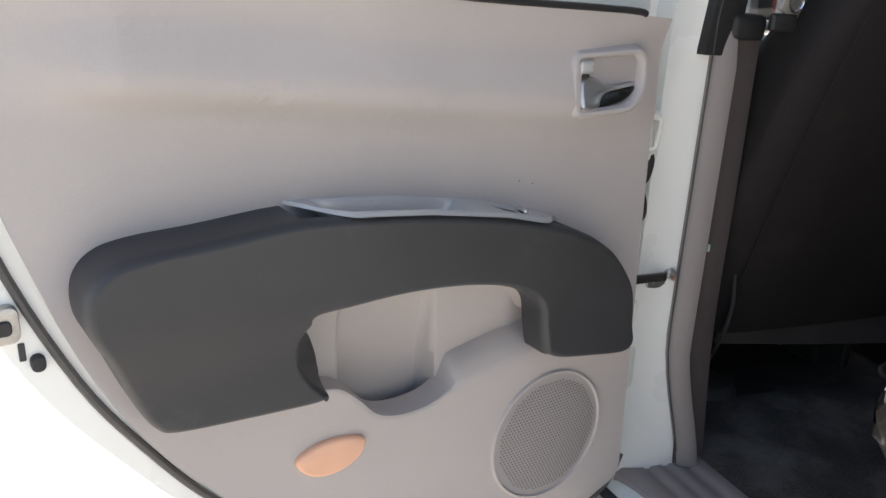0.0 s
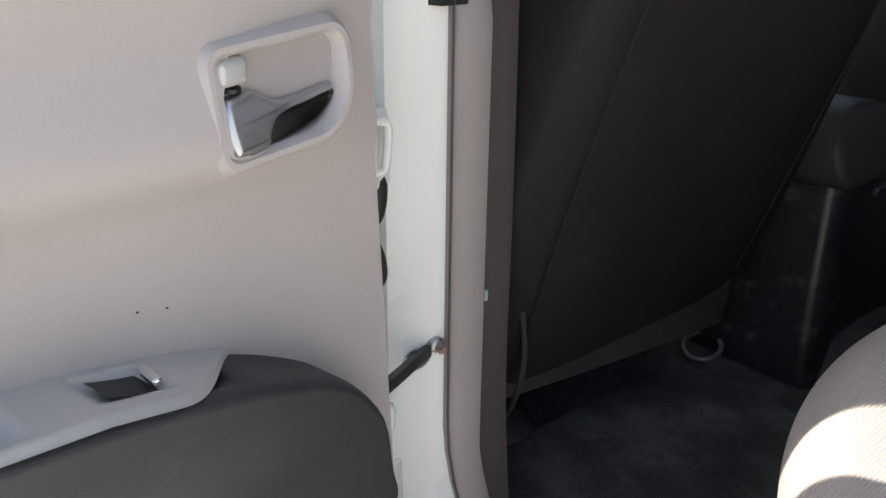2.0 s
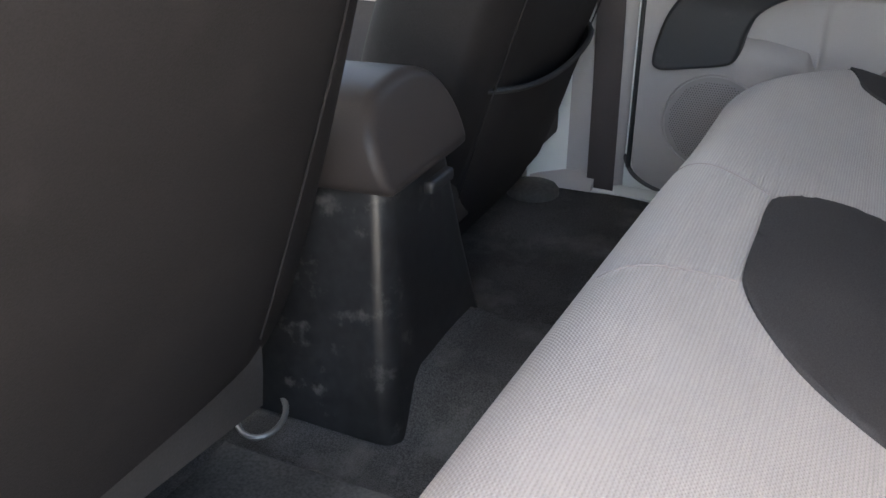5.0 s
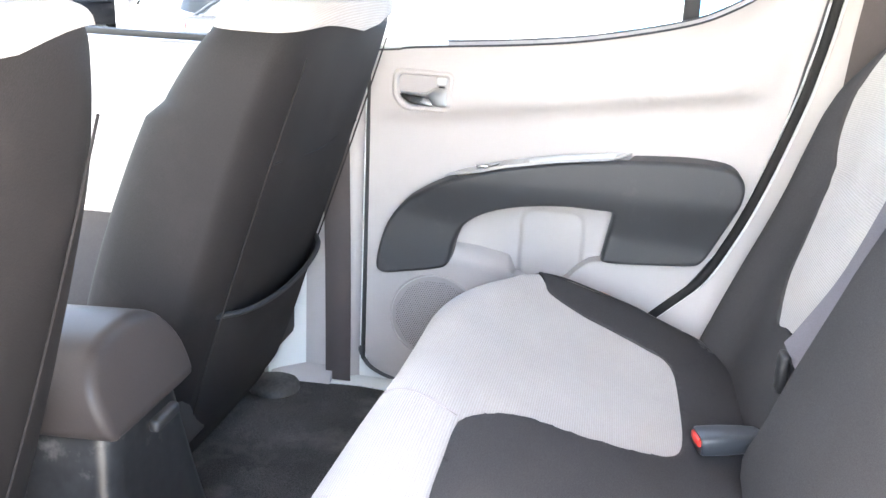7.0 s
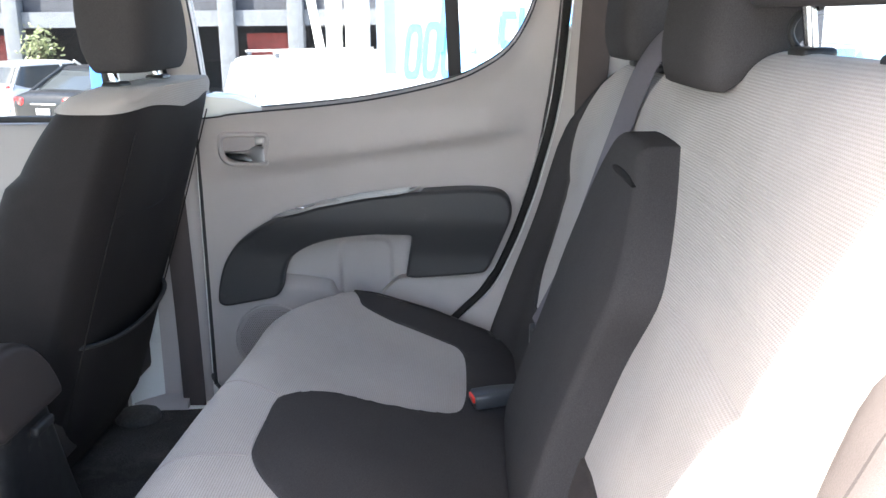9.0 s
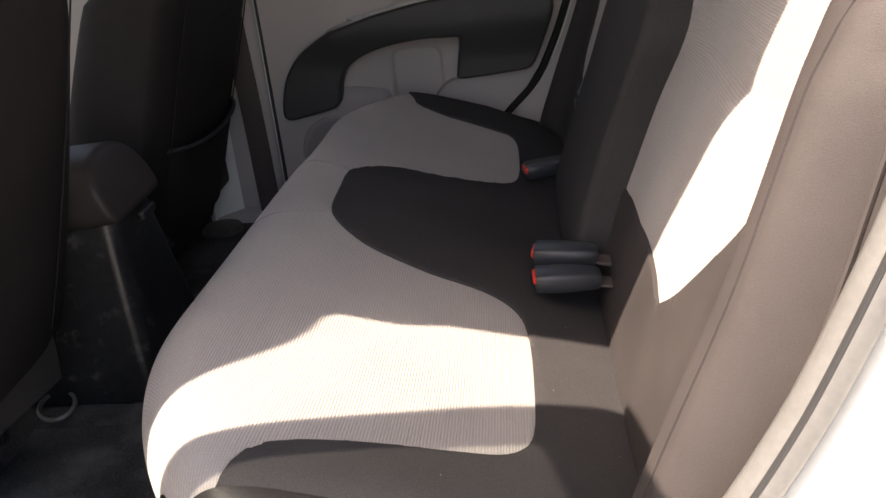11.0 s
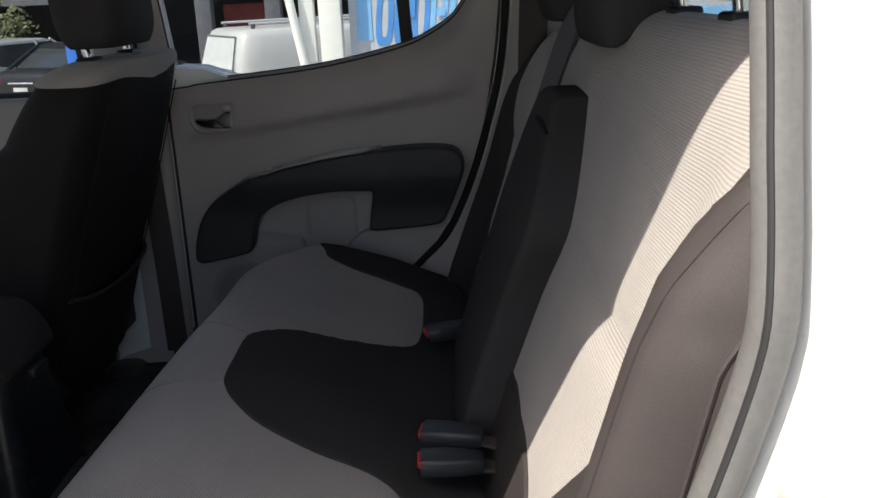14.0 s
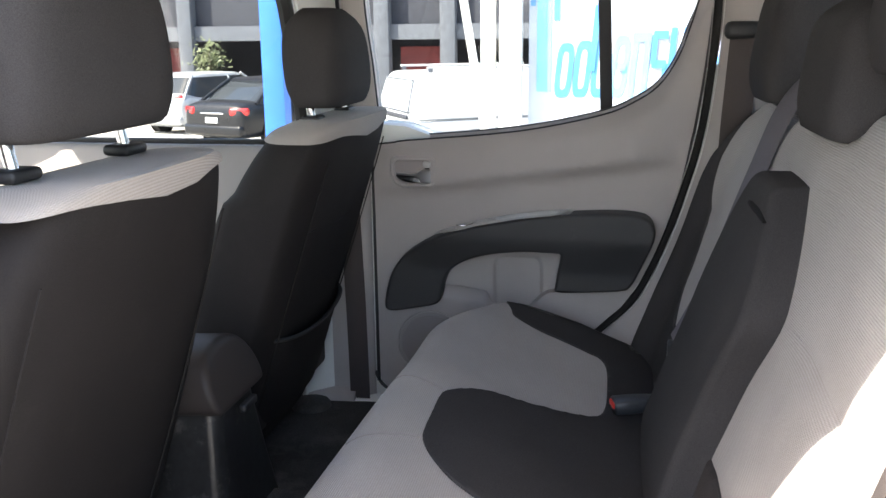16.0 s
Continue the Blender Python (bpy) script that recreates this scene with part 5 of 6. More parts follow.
# ---- belts ----
def buckle(x, y, z, turn, tilt, label):
    """x, y, z: the middle of the button end; the housing runs back from it."""
    b = thing("seat_belt_buckle", (x, y, z), label, "buckle", "rear belt buckles")
    m = Matrix.Rotation(radians(turn), 4, "Z") @ Matrix.Rotation(radians(tilt), 4, "X")
    sect = []
    for d, w, h in ((0.0, 0.0180, 0.0110), (-0.003, 0.0195, 0.0125), (-0.03, 0.0195, 0.0130), (-0.055, 0.0180, 0.0120), (-0.072, 0.0160, 0.0105), (-0.077, 0.0135, 0.008)):
        ring_ = []
        for k in range(20):
            c_, s_ = math.cos(k * math.pi / 10), math.sin(k * math.pi / 10)
            ring_.append(V(x, y, z) + m @ V(w * math.copysign(abs(c_) ** 0.4, c_), d, h * math.copysign(abs(s_) ** 0.5, s_)))
        sect.append(ring_)
    part("housing", rings(sect), BUCKLE_PLASTIC, b, "black plastic buckle housing")
    e = V(x, y, z) + m @ V(0, 0.001, 0.0035)
    part("button", rbox(e, (0.027, 0.005, 0.010), 0.002, 2, m), RED, b, "red release button")
    p = [V(x, y, z) + m @ V(0, d, h) for d, h in ((-0.07, -0.004), (-0.105, -0.010), (-0.135, -0.026))]
    part("stalk", ribbon(p, 0.026, 0.004, m.to_3x3() @ V(1, 0, 0)), WEB_DARK, b, "dark woven stalk")


buckle(-0.192, -0.490, 0.884, -9, 2, "black belt buckle with red button on the bench")
buckle(-0.252, -0.488, 0.876, 2, 3, "black belt buckle with red button on the bench")
buckle(0.203, -0.488, 0.862, 14, -3, "black belt buckle with red button on the bench")


def front_belt(put, tag):
    b = thing("front_seat_belt", put(-0.04, 0.10, 0.66), "dark brown seat belt along the middle pillar", "seat belt", "front seat belts")
    o = 0.0 if tag == "left" else -0.078
    da = 0.0 if tag == "left" else 0.012
    pts = [put(a_ + da, b_ + o, c_) for a_, b_, c_ in (((-0.034, 0.103, 1.22), (-0.031, 0.103, 1.05), (-0.030, 0.104, 0.85), (-0.028, 0.120, 0.66)) if tag == "left" else ((-0.050, 0.110, 1.22), (-0.045, 0.108, 1.05), (-0.040, 0.104, 0.85), (-0.036, 0.106, 0.63)))]
    part("webbing", ribbon(curve2(pts, 6, False), 0.047, 0.003, (put(1, 0, 1) - put(0, 0, 1)) if tag == "right" else V(1, -0.05, 0)), WEB_DARK, b)
    part("guide", rbox(put(-0.055 + da, 0.100 + o, 1.235), (0.05, 0.07, 0.03), 0.008), BLACK_PLASTIC, b, "black plastic belt guide")
    part("anchor", lathe([(0.050, 0), (0.049, 0.014), (0.045, 0.022), (0.034, 0.028), (0.0005, 0.030)] if tag == "left" else [(0.046, 0), (0.045, 0.008), (0.040, 0.014), (0.027, 0.018), (0.0005, 0.019)], lambda x, y, h: put((-0.225 if tag == "left" else -0.128) + x, (0.305 if tag == "left" else 0.078) + y, FLOOR + h), 24), DUSTY_RUBBER, b, "round anchor cover on the floor")


front_belt(body_right, "right")
tc_ = thing("trim_clip", (-0.668, 0.084, 0.985), "small pale green clip on the pillar trim", "clip")
part("clip", rbox((-0.6875, 0.0915, 0.968), (0.004, 0.004, 0.010), 0.0013), PALE_GREEN, tc_)
bt_ = thing("belt_tongue", (-0.640, 0.07, 1.262), "steel belt tongue hanging by the pillar", "belt tongue")
part("blade", rbox((-0.640, 0.070, 1.270), (0.030, 0.004, 0.040), 0.0018, 2, Matrix.Rotation(radians(24), 4, "Y")), STEEL, bt_, "steel blade")
part("slot_rim", tube([V(-0.640 + 0.011 * math.cos(k * math.pi / 8), 0.067, 1.270 + 0.014 * math.sin(k * math.pi / 8)) for k in range(16)], 0.0016, 6, closed=True), CHROME, bt_)
part("grip", rbox((-0.652, 0.071, 1.244), (0.036, 0.010, 0.020), 0.004), BLACK_PLASTIC, bt_, "black plastic grip")
front_belt(body_left, "left")

# rear belt on the far pillar, hanging across the backrest
rb = thing("rear_seat_belt", (0.225, -0.80, 1.39), "slack grey seat belt hanging over the backrest", "seat belt")
pts = curve2([(0.225, -0.82, 1.395), (0.225, -0.775, 1.405), (0.235, -0.735, 1.355), (0.235, -0.700, 1.26), (0.215, -0.660, 1.153), (0.222, -0.630, 1.06), (0.250, -0.600, 0.98), (0.262, -0.59, 0.955)], 8, False)
part("webbing", ribbon(pts, 0.048, 0.003, (0.9, 0.4, 0.1)), WEBBING, rb)
part("tongue", rbox((0.266, -0.583, 0.935), (0.03, 0.012, 0.05), 0.005), BLACK_PLASTIC, rb, "black belt tongue")
rb2 = thing("pillar_seat_belt", (0.65, -0.75, 1.30), "brown seat belt on the far rear pillar", "seat belt")
part("guide_loop", rbox((0.602, -0.718, 1.478), (0.026, 0.080, 0.034), 0.012), BLACK_PLASTIC, rb2, "dark plastic belt guide")
part("upper_webbing", ribbon([V(0.598, -0.718, 1.475), V(0.622, -0.716, 1.38), V(0.640, -0.714, 1.30), V(0.652, -0.712, 1.20)], 0.058, 0.003, (0.35, 1, 0)), WEB_DARK, rb2)

# seat hinge bracket at the bench's outer end, and a loose strap under it
hb = thing("seat_hinge_bracket", (-0.735, -0.50, 0.80), "chrome steel hinge bracket with hex bolt", "bracket")
# bar is chrome; the dark surroundings it mirrors are put into its colour
part("bar", ribbon([V(-0.742, -0.446, 0.823), V(-0.743, -0.47, 0.828), V(-0.743, -0.538, 0.842), V(-0.745, -0.64, 0.858)], 0.026, 0.006, (0, 0.1, 1)), DARK_CHROME, hb, "chrome bar with its dark reflection in the colour")
part("bolt", lathe([(0.010, 0), (0.010, 0.007), (0.006, 0.009), (0.0005, 0.0092)], lambda x, y, h: V(-0.745 - h, -0.458 + x, 0.826 + y), 6), STEEL, hb)
ls = thing("loose_strap", (-0.64, -0.26, FLOOR), "pale woven strap hanging below the cushion", "strap")
part("webbing", ribbon(curve2([(-0.655, -0.250, 0.845), (-0.660, -0.225, 0.775), (-0.665, -0.212, 0.715), (-0.66, -0.210, 0.690)], 6, False), 0.020, 0.003, (0, 1, 0)), STRAP_WOVEN, ls)

hl = thing("hanging_loop", (-0.16, -0.80, 1.385), "thin black cord loop behind the headrest", "cord")
part("cord", tube(curve2([V(-0.222, -0.803, 1.432), V(-0.204, -0.797, 1.430), V(-0.188, -0.792, 1.421), V(-0.184, -0.790, 1.408), V(-0.192, -0.793, 1.396), V(-0.208, -0.798, 1.389), V(-0.214, -0.800, 1.386)], 6, False), 0.0035, 8), BLACK_RUBBER, hl)

# striker on the near rear pillar
JX = -0.804
st = thing("door_striker", (JX, -0.697, 1.11), "steel door striker plate with two worn bolts", "striker")
oval = []
for k in range(32):
    a = 2 * math.pi * k / 32
    r = 0.0118
    oval.append((r * math.cos(a) * 0.95 - 0.006 * math.tanh(3 * math.sin(a)), r * math.sin(a) + 0.0135 * math.tanh(3 * math.sin(a))))
part("base", plate(oval, lambda p, h: V(JX - h, -0.697 + p[0], 1.113 + p[1]), -0.012, 0.006, 0.004, 3), STEEL_RUSTY, st, "stained steel striker plate")
for dy, dz in ((-0.006, 0.0145), (0.006, -0.0145)):
    bo_ = part("bolt", lathe([(0.0082, 0.004), (0.0082, 0.008), (0.006, 0.011), (0.0035, 0.011), (0.003, 0.007), (0.0005, 0.007)], lambda x, y, h: V(JX - h, -0.697 + dy + x, 1.113 + dz + y), 20), STEEL, st, "worn steel bolt")
bs = thing("door_bump_stop", (JX, -0.720, 1.153), "grey rubber bump stop on the rear pillar", "bump stop")
part("body", lathe([(0.0118, -0.012), (0.0118, 0.007), (0.010, 0.015), (0.005, 0.0165), (0.0042, 0.010), (0.0005, 0.010)], lambda x, y, h: V(JX - h, -0.720 + x, 1.153 + y), 20), RUBBER_LIGHT, bs)

# floor mat and loop on the near side
fm = thing("floor_mat", (-0.40, 0.02, FLOOR), "black rubber floor mat on the carpet", "mat")
part("sheet", grid(lambda u, v: V(-0.66 + 0.50 * u, -0.25 + 0.50 * v, FLOOR + 0.012 + 0.006 * noise.noise(V(u * 4, v * 4, 2))), 24, 24), MAT_RUBBER, fm)
fl = thing("floor_hook", (-0.113, 0.231, FLOOR + 0.02), "worn metal loop on the floor behind the seat", "hook")
part("loop", tube([V(-0.113 + 0.034 * math.cos(k * math.pi / 10) + 0.012 * math.sin(k * math.pi / 10), 0.236 + 0.030 * math.sin(k * math.pi / 10), 0.656 + 0.003 * math.cos(k * math.pi / 10)) for k in range(20)], 0.0035, 8, closed=True), HOOK_METAL, fl)

# ---- outdoors ----
DROP = 0.038
GROUND = material("pale_concrete", (0.46, 0.44, 0.41), 0.85, grain=0.15, grain_size=30, stain=0.25, bump=0.3)
BANNER = material("white_banner", (0.46, 0.50, 0.56), 0.6, stain=0.05)
BLUE_A = material("blue_print", (0.07, 0.27, 0.66), 0.5)
BLUE_B = material("light_blue_print", (0.20, 0.48, 0.82), 0.5)
BLUE_POST = material("blue_post_paint", (0.03, 0.16, 0.62), 0.45)
VAN_PAINT = material("dull_white_paint", (0.47, 0.48, 0.48), 0.35, stain=0.08, coat=0.3)
# opaque pale colour stands in for the sky's reflection in the glass
VAN_GLASS = material("glass_painted_reflection", (0.62, 0.65, 0.67), 0.15, coat=0.6)
LEAF = material("green_leaf", (0.10, 0.12, 0.055), 0.6, stain=0.4)
BARK = material("brown_bark", (0.12, 0.09, 0.06), 0.9, grain=0.3, grain_size=40)
WALL_DARK = material("dark_grey_wall", (0.035, 0.038, 0.05), 0.8, stain=0.25)
WALL_GREY = material("grey_concrete", (0.11, 0.12, 0.14), 0.85, stain=0.2)
RED_WALL = material("faded_red_wall", (0.16, 0.035, 0.035), 0.8, stain=0.3)
BLACK_CAR = material("black_car_paint", (0.010, 0.011, 0.014), 0.3, coat=0.15, spec=0.3)
SILVER_CAR = material("silver_car_paint", (0.42, 0.44, 0.46), 0.3, metal=0.3, coat=0.4)
TYRE = material("tyre_rubber", (0.02, 0.02, 0.02), 0.8)
TAIL = material("red_tail_lamp", (0.55, 0.02, 0.02), 0.2, coat=0.5)
CAR_GLASS = material("dark_car_glass", (0.03, 0.035, 0.04), 0.08)


def gz(x):
    return -0.10 - DROP * x


gb = bmesh.new()
gv = [gb.verts.new((x, y, gz(x))) for x, y in ((-400, -400), (400, -400), (400, 400), (-400, 400))]
gb.faces.new(gv)
structure("ground", gb, GROUND, "pale sunlit concrete yard", "ground")


def at_ground(x, y, z):
    return V(x, y, z + gz(x))


# printed banner wall beside the truck
BXX = 5.2
bw = thing("banner", at_ground(BXX, -3, 0), "white printed banner with blue lettering shapes", "banner", "", "structure")
part("sheet", box((BXX, -9.0, -0.2), (BXX + 0.05, 0.11, 2.9)), BANNER, bw)


def banner_bar(points, width, mat):
    """A flat printed stroke on the banner, drawn along points of (along, height)."""
    (y0, z0), (y1, z1) = points
    o = Vector((z1 - z0, y0 - y1)).normalized() * width / 2
    if abs(y1 - y0) < 0.06:
        o = Vector((width / 2, 0.0))
    bar, flat = bmesh.new(), ((y0 - o.x, z0 - o.y), (y1 - o.x, z1 - o.y), (y1 + o.x, z1 + o.y), (y0 + o.x, z0 + o.y))
    n = len(bw.children) % 7 * 0.0012
    low, top = ([bar.verts.new((BXX - d - n, y_, z_)) for y_, z_ in flat] for d in (0.0075, 0.0085))
    bar.faces.new(top), bar.faces.new(low)
    for k in range(4):
        bar.faces.new((low[k], low[k - 1], top[k - 1], top[k]))
    part("letter_shape", bar, mat, bw)


def banner_ring(y, z0, w, h, mat):
    """A slanted rounded ring printed on the banner."""
    ol = []
    for k in range(32):
        a = 2 * math.pi * k / 32
        c, s_ = math.cos(a), math.sin(a)
        ol.append((w / 2 * math.copysign(abs(c) ** 0.55, c), h / 2 * math.copysign(abs(s_) ** 0.55, s_)))
    near = 0.004 + len(bw.children) % 2 * 0.0015
    loops = [[V(BXX - near, y + p[0] * f - 0.10 * p[1] * g, z0 + h / 2 + p[1] * g) for p in ol] for f, g in ((1, 1), (0.40, 0.70))]
    part("letter_shape", rings(loops, False), mat, bw)


for i in range(40):
    y, h = -0.135 - 0.125 * i, 0.37 + 0.016 * min(i, 8)
    mat, kind_ = (BLUE_B if i in (3, 4) or i > 14 else BLUE_A), (0, 1, 0, 2, 3, 4, 5, 1, 2, 4, 3, 2, 4)[i % 13]
    z0 = 1.04 if i < 14 else 0.72
    if kind_ in (0, 1, 2):
        banner_ring(y, z0, 0.118, h, mat)
    if kind_ == 1:
        banner_bar([(y - 0.062, z0 + 0.18), (y - 0.098, z0 + 0.62)], 0.04, mat)
    if kind_ == 2:
        banner_bar([(y + 0.02, z0 + h / 2), (y - 0.04, z0 + h / 2)], 0.05, mat)
    if kind_ in (3, 5):
        banner_bar([(y + 0.052, z0), (y + 0.016, z0 + h)], 0.04, mat)
        banner_bar([(y - 0.030, z0), (y - 0.066, z0 + h)], 0.04, mat)
        zb = z0 + (h - 0.03 if kind_ == 3 else 0.03)
        banner_bar([(y + 0.035, zb), (y - 0.064, zb)], 0.06, mat)
    if kind_ == 4:
        for f, d in ((0.07, 0.0), (0.5, -0.02), (0.93, -0.03)):
            banner_bar([(y + 0.058 + d, z0 + h * f), (y - 0.040 + d, z0 + h * f)], 0.055, mat)
        banner_bar([(y + 0.028, z0 + h * 0.5), (y + 0.016, z0 + h * 0.93)], 0.036, mat)
        banner_bar([(y - 0.040, z0 + h * 0.07), (y - 0.054, z0 + h * 0.5)], 0.036, mat)
part("emblem_stem", box((BXX - 0.006, -0.045, 1.08), (BXX - 0.002, 0.055, 1.98)), BLUE_B, bw)
for y0, y1, z0 in ((0.065, 0.10, 1.66), (-0.10, -0.06, 1.56), (-0.17, -0.125, 1.70)):
    part("emblem_prong", box((BXX - 0.006, y0, z0), (BXX - 0.002, y1, 2.0)), BLUE_A, bw)

# white poles by the banner
wp = thing("white_post", at_ground(5.1, 0.2, 0), "white painted steel post beside the banner", "post", "white poles")
part("post", box((5.05, 0.15, gz(5)), (5.2, 0.30, 3.5), 0.01), WHITE_PAINT, wp)
wp2 = thing("white_post", at_ground(5.1, 0.38, 0), "slim white painted steel post", "post", "white poles")
part("post", box((5.05, 0.33, gz(5)), (5.15, 0.43, 3.5), 0.01), WHITE_PAINT, wp2)
sp = thing("slanted_pole", at_ground(5.0, 0.35, 0), "white slanted steel pole", "pole", "white poles")
part("pole", tube([V(5.0, 0.30, 0.3), V(5.0, 0.62, 2.2)], 0.03, 10), WHITE_PAINT, sp)
dp = thing("dark_post", at_ground(4.9, -2.65, 0), "dark grey steel post by the banner", "post")
part("post", box((4.85, -2.74, gz(4.9)), (4.95, -2.57, 1.9), 0.01), WALL_DARK, dp)
bp = thing("blue_post", at_ground(4.2, 1.6, 0), "bright blue painted steel post", "post")
part("post", box((4.15, 1.52, gz(4.2)), (4.27, 1.66, 4.0), 0.01), BLUE_POST, bp)


def squircle(n, e):
    """Points of a rounded square of half-size 1."""
    return [tuple(math.copysign(abs(f(2 * math.pi * k / n)) ** e, f(2 * math.pi * k / n)) for f in (math.cos, math.sin)) for k in range(n)]


def wheels(v, P, hw, spots, arch_z):
    for a in spots:
        for s in (-1, 1):
            part("wheel_arch", lathe([(0.39, 0), (0.39, 0.006), (0.0005, 0.007)], lambda X, Y, h: P(a + X, s * (hw + 0.002 + h * 0.3), arch_z + Y), 24), BLACK_PLASTIC, v, "dark wheel arch")
            w = part("wheel", lathe([(0.31, -0.09), (0.32, -0.05), (0.32, 0.05), (0.31, 0.09), (0.2, 0.095), (0.0005, 0.08)], lambda X, Y, h: P(a + X, s * (hw - 0.08 + h), 0.31 + Y), 20), TYRE, v, "black tyre")
            part("rim", lathe([(0.20, 0.0), (0.20, 0.012), (0.17, 0.016), (0.05, 0.006), (0.0005, 0.012)], lambda X, Y, h: P(a + X, s * (hw + 0.014 + h), 0.31 + Y), 16), SILVER, w, "silver wheel rim")


def saloon(x, y, yaw, L, W, H, mat, label, hatch):
    v = thing("parked_car", at_ground(x, y, 0), label, "car", "parked cars")
    R = Matrix.Translation(at_ground(x, y, 0)) @ Matrix.Rotation(radians(yaw), 4, "Z")
    T = Matrix.Rotation(radians(yaw), 4, "Z")
    P = lambda a, b, c: R @ V(a, b, c)
    hw = W / 2
    back = 0.08 if hatch else 0.0
    sections = [(-0.5, 0.72, 0.40, 0.74), (-0.496, 0.84, 0.33, 0.88 + back), (-0.478, 0.93, 0.27, 0.96 + back), (-0.43, 0.98, 0.23, 1.00 + back), (-0.30, 1.0, 0.22, 1.00), (-0.1, 1.0, 0.22, 0.98), (0.2, 1.0, 0.22, 0.95), (0.36, 0.98, 0.23, 0.90), (0.44, 0.94, 0.25, 0.82), (0.48, 0.84, 0.29, 0.72), (0.5, 0.66, 0.36, 0.62)]
    body = rings([[P(a * L, hw * w * p, (z0 + z1) / 2 + (z1 - z0) / 2 * q) for p, q in squircle(32, 0.42)] for a, w, z0, z1 in sections])
    part("body", body, mat, v, "", 50)
    rear0, rear1 = (-0.47, -0.36) if hatch else (-0.40, -0.22)

    def cabin(f, g=1.0):
        """One level of the glasshouse, from the waistline (0) to the roof (1)."""
        a0, a1 = (rear0 + (rear1 - rear0) * f) * L, (0.24 - 0.20 * f) * L
        return [P((a0 + a1) / 2 + (a1 - a0) / 2 * p * g, hw * (0.92 - 0.20 * f) * q * g, 0.93 + (H - 0.97) * f) for p, q in squircle(36, 0.28)]
    part("windows", rings([cabin(f) for f in (0, 0.3, 0.6, 0.93)]), CAR_GLASS, v, "dark car windows", 50)
    part("roof", rings([cabin(0.86, 1.012), cabin(0.94, 1.008), cabin(1.0, 0.95), cabin(1.04, 0.6)]), mat, v, "", 60)
    for s in (-1, 1):
        for f0, f1 in ((rear0, rear1), (0.24, 0.04), (-0.06, -0.08)):
            side = 0.97 if f0 != -0.06 else 1.0
            part("pillar", tube([P(f0 * L * 0.99, s * hw * 0.92 * side, 0.93), P((f0 + f1) / 2 * L * 0.99, s * hw * 0.825 * side, 0.93 + (H - 0.97) / 2), P(f1 * L * 0.99, s * hw * 0.735 * side, H - 0.06)], 0.035, 8), mat, v)
        lamp = rbox((0, 0, 0), (0.20, 0.40, 0.16) if not hatch else (0.14, 0.20, 0.30), 0.05, 3, T @ Matrix.Rotation(radians(-24 * s), 4, "Z"))
        bmesh.ops.translate(lamp, verts=lamp.verts, vec=P(-L / 2 + 0.125, s * hw * 0.74, 0.80 + back))
        part("tail_lamp", lamp, TAIL, v, "red tail lamp")
        part("mirror", rbox(P(0.16 * L, s * (hw + 0.06), 0.99), (0.10, 0.18, 0.13), 0.04, 3, T), mat, v)
    part("bumper", rbox(P(-L / 2 + 0.06, 0, 0.42), (0.20, W * 0.90, 0.22), 0.07, 4, T), mat, v)
    part("plate_bar", rbox(P(-L / 2 - 0.012, 0, 0.62), (0.03, 0.34, 0.12), 0.01, 2, T), VAN_PAINT, v, "pale number plate bar")
    part("boot_trim", rbox(P(-L / 2 + 0.008, 0, 0.76), (0.03, 0.62, 0.035), 0.012, 2, T), CHROME, v, "bright boot trim strip")
    wheels(v, P, hw, (-L * 0.29, L * 0.31), 0.34)
    return v


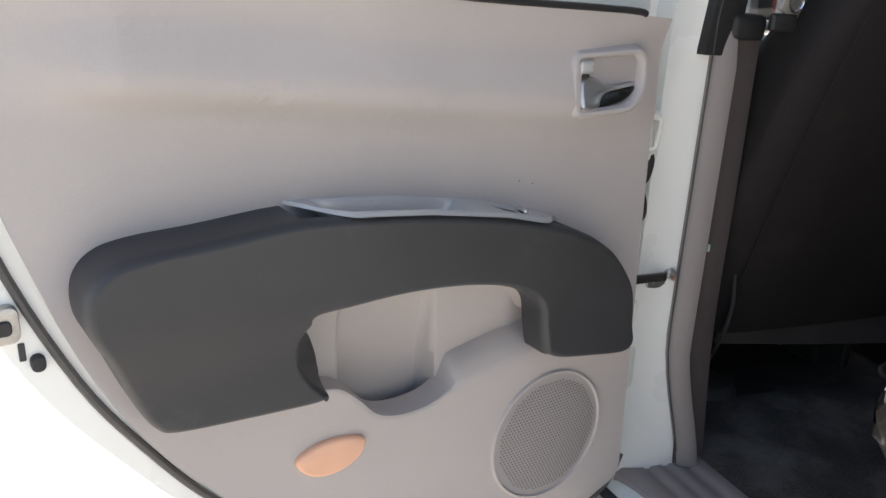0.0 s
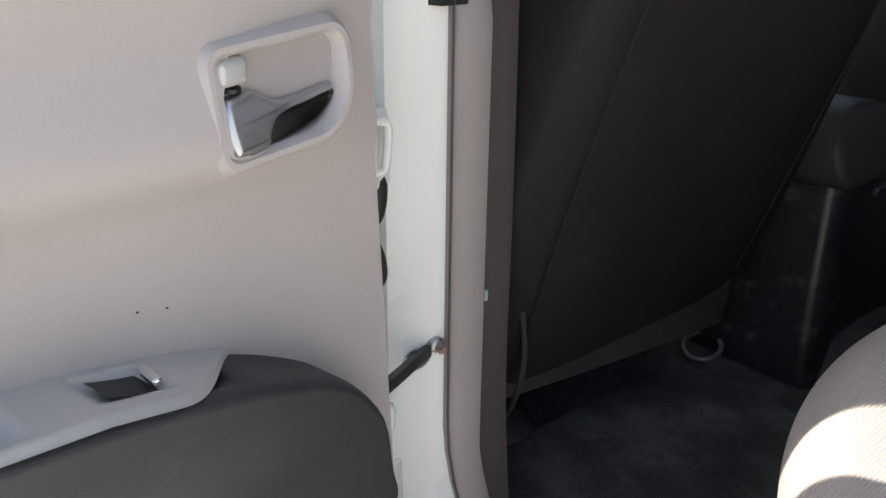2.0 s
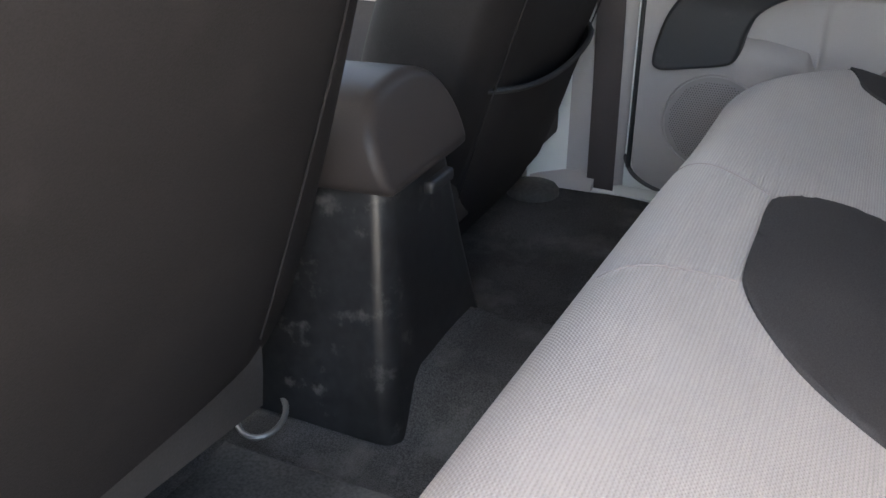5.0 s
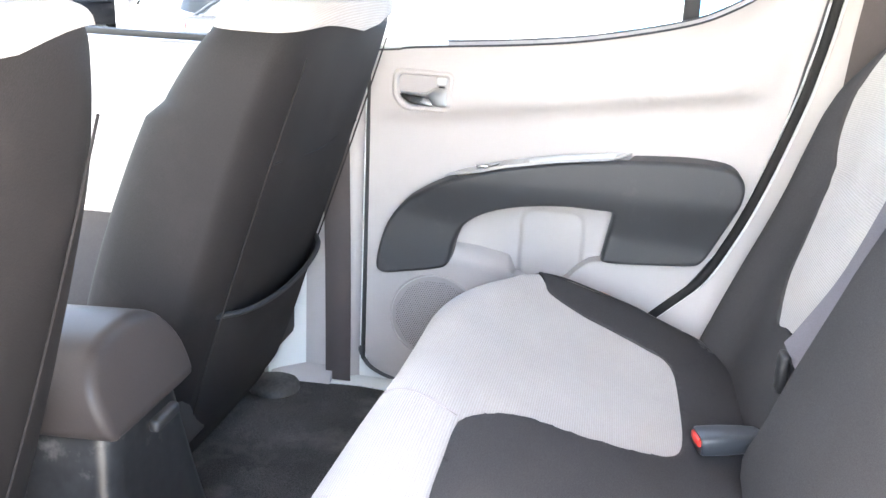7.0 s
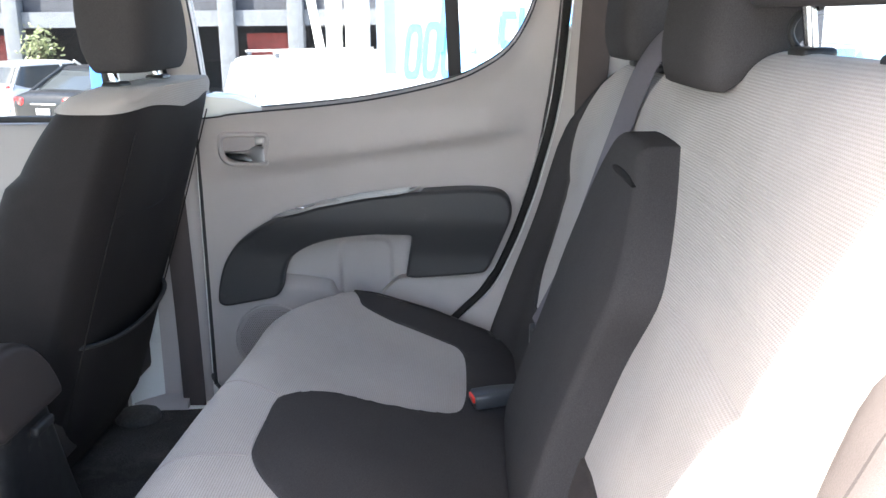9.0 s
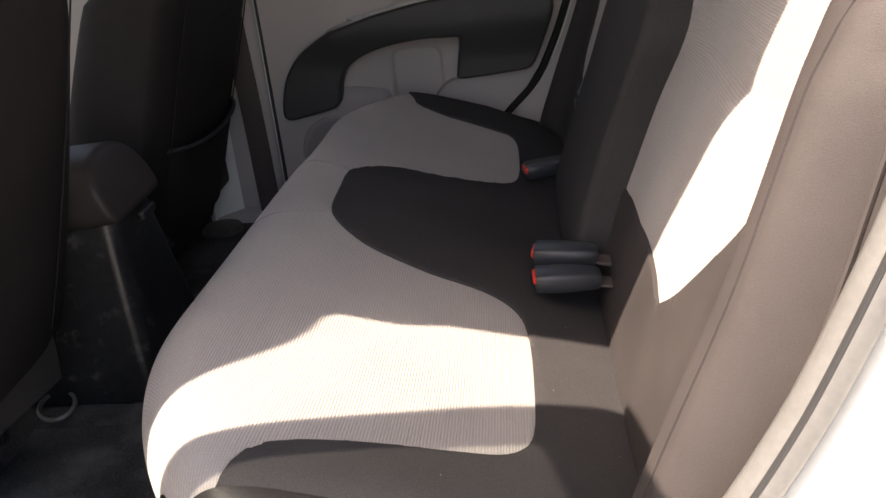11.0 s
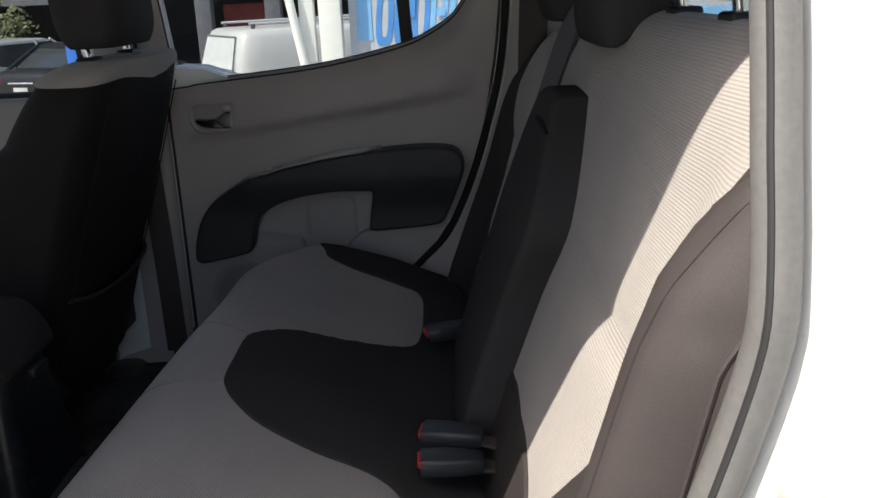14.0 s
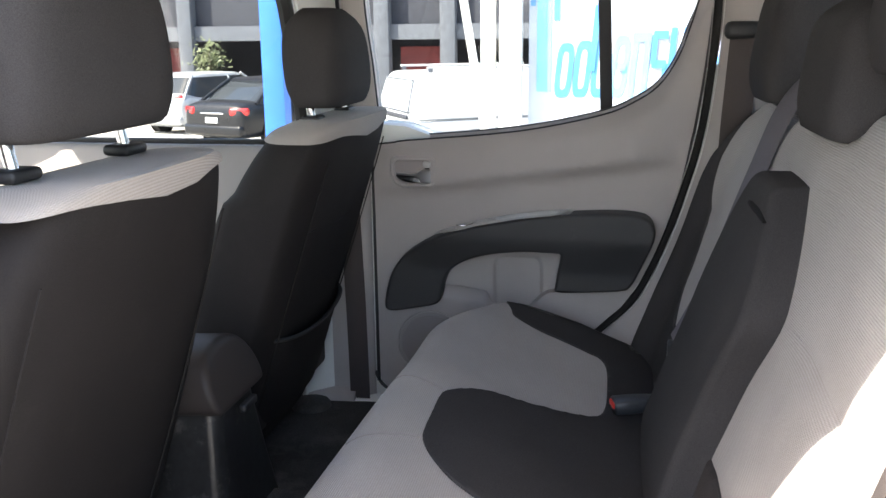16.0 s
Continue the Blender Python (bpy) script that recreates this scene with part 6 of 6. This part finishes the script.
def pickup(x, y, yaw, L, W, H):
    v = thing("parked_pickup", at_ground(x, y, 0), "white parked pickup with a white canopy", "pickup", "parked cars")
    R = Matrix.Translation(at_ground(x, y, 0)) @ Matrix.Rotation(radians(yaw), 4, "Z")
    T = Matrix.Rotation(radians(yaw), 4, "Z")
    P = lambda a, b, c: R @ V(a, b, c)
    hw, r0 = W / 2, -L / 2
    # lower bed and cab, then the canopy on it
    low = [(r0, 0.40), (r0, 0.93), (r0 + 0.02, 0.945), (L * 0.24, 0.965), (L / 2 - 0.1, 0.88), (L / 2, 0.6), (L / 2, 0.36), (r0 + 0.02, 0.36)]
    part("body", rings([[P(a * (1 if abs(f) < 0.95 else 0.99), f * hw, 0.36 + (c - 0.36) * k) for a, c in low] for f, k in ((-1, 0.93), (-0.985, 0.975), (-0.94, 1.0), (0.94, 1.0), (0.985, 0.975), (1, 0.93))]), VAN_PAINT, v, "", 30)

    def lid(f, g=0.0):
        a0, a1, b = r0 + 0.02 + 0.16 * f + g, L * (0.20 - 0.13 * f) - g, hw * (0.985 - 0.11 * f * f) - g
        return [P((a0 + a1) / 2 + (a1 - a0) / 2 * p, b * q, 0.955 + (H - 0.955) * f) for p, q in squircle(40, 0.22)]
    part("canopy", rings([lid(0), lid(0.25), lid(0.55), lid(0.82), lid(0.93, 0.02), lid(0.985, 0.07), lid(1.0, 0.16)]), VAN_PAINT, v, "white canopy over the load bed", 40)
    slope = lambda f, d: r0 + 0.02 + 0.16 * f - d
    pane = [(0.16, -0.80), (0.16, 0.80), (0.84, 0.70), (0.84, -0.70)]
    # the pane's pale reflection is put into its colour
    part("rear_glass", rings([[P(slope(f, d), hw * b, 0.955 + (H - 0.955) * f) for f, b in pane] for d in (-0.02, 0.006)]), VAN_GLASS, v, "canopy rear glass with a painted pale reflection")
    rim = [P(slope(f, 0.008), hw * b, 0.955 + (H - 0.955) * f) for f, b in pane]
    part("glass_seal", tube(rim, 0.012, 6, closed=True), WALL_GREY, v, "grey window seal")
    part("sill_strip", rbox(P(slope(0.06, 0.008), 0, 0.985), (0.03, W * 0.80, 0.05), 0.01, 2, T), WALL_DARK, v, "dark strip below the rear glass")
    gate = part("tailgate", rbox(P(r0 - 0.012, 0, 0.715), (0.05, W * 0.84, 0.40), 0.02, 3, T), VAN_PAINT, v)
    part("latch", rbox(P(r0 - 0.04, 0.02, 0.84), (0.02, 0.09, 0.05), 0.012, 2, T), BLACK_PLASTIC, gate, "black tailgate latch")
    for s in (-1, 1):
        part("tail_lamp", rbox(P(r0 + 0.03, s * (hw - 0.055), 0.76), (0.09, 0.125, 0.31), 0.02, 2, T), TAIL, v, "red tail lamp")
        part("bumper_corner", rbox(P(r0 + 0.05, s * (hw - 0.07), 0.50), (0.16, 0.17, 0.17), 0.04, 3, T), BLACK_PLASTIC, v, "black bumper corner")
        part("canopy_joint", rbox(P(L * -0.16, s * (hw * 0.99), 0.950), (L * 0.62, 0.02, 0.018), 0.004, 2, T), WALL_GREY, v)
        part("roof_bar", tube([P(r0 + 0.35, s * (hw - 0.28), H + 0.06), P(L * 0.02, s * (hw - 0.28), H + 0.06)], 0.016, 8), VAN_PAINT, v, "pale roof bar")
        for a in (r0 + 0.4, -0.7, L * 0.0):
            part("bar_foot", rbox(P(a, s * (hw - 0.28), H + 0.025), (0.06, 0.03, 0.07), 0.01, 2, T), WALL_GREY, v)
    part("bumper", rbox(P(r0 - 0.04, 0, 0.45), (0.14, W * 0.80, 0.14), 0.04, 3, T), WALL_GREY, v, "grey rear bumper")
    wheels(v, P, hw, (-L * 0.29, L * 0.31), 0.42)
    return v


pickup(12.15, 0.65, -59, 4.4, 1.68, 1.55)
saloon(18.3, 6.75, -20, 4.5, 1.75, 1.45, BLACK_CAR, "black parked saloon car with red tail lamps", False)
saloon(21.6, 9.75, -20, 4.3, 1.75, 1.55, SILVER_CAR, "silver parked hatchback with dark windows", True)
saloon(26.0, 15.6, -20, 4.3, 1.75, 1.40, BLACK_CAR, "dark parked saloon car in front of the building", False)


# building across the yard
BX = 24.0
bd = thing("building", at_ground(BX, 8, 0), "dark open-fronted building with grey columns", "building")
part("wall", box((BX + 6, -30, gz(BX)), (BX + 6.4, 60, 9)), WALL_DARK, bd)
part("upper_storey", box((BX, -30, 1.75), (BX + 6.2, 60, 9)), WALL_DARK, bd, "dark upper storey")
part("beam", box((BX - 0.2, -30, 1.35), (BX, 60, 1.76)), WALL_GREY, bd, "grey concrete beam")
for k in range(-3, 5):
    for y in (3.76 + 7.6 * k, 5.6 + 7.6 * k):
        part("column", box((BX - 0.4, y, gz(BX)), (BX, y + 0.42, 7.0), 0.03), WALL_GREY, bd, "grey column")
    part("shutter", box((BX + 0.6, 4.3 + 7.6 * k, gz(BX)), (BX + 0.8, 5.5 + 7.6 * k, 1.15)), RED_WALL, bd, "faded red shutter")

# small tree by the building
rnd = random.Random(5)
tr = thing("tree", at_ground(22.9, 10.6, 0), "small green tree beside the parked cars", "tree")
part("trunk", rings([[V(22.9 + r * math.cos(k * math.pi / 4) + 0.06 * h, 10.6 + r * math.sin(k * math.pi / 4), gz(22.9) + h) for k in range(8)] for r, h in ((0.10, 0), (0.08, 0.6), (0.06, 1.3), (0.03, 2.0))]), BARK, tr, "brown trunk")
crown = bmesh.new()
for k in range(420):
    c = V(rnd.gauss(0, 0.24), rnd.gauss(0, 0.24), rnd.gauss(0, 0.26)) + V(23.0, 10.6, gz(23.0) + 1.85)
    u = V(rnd.uniform(-1, 1), rnd.uniform(-1, 1), rnd.uniform(-1, 1)).normalized()
    w = u.orthogonal().normalized()
    sz = rnd.uniform(0.04, 0.10)
    crown.faces.new([crown.verts.new(c + u * sz), crown.verts.new(c + w * sz * 0.45), crown.verts.new(c - u * sz), crown.verts.new(c - w * sz * 0.45)])
part("crown", crown, LEAF, tr, "loose green leaves")
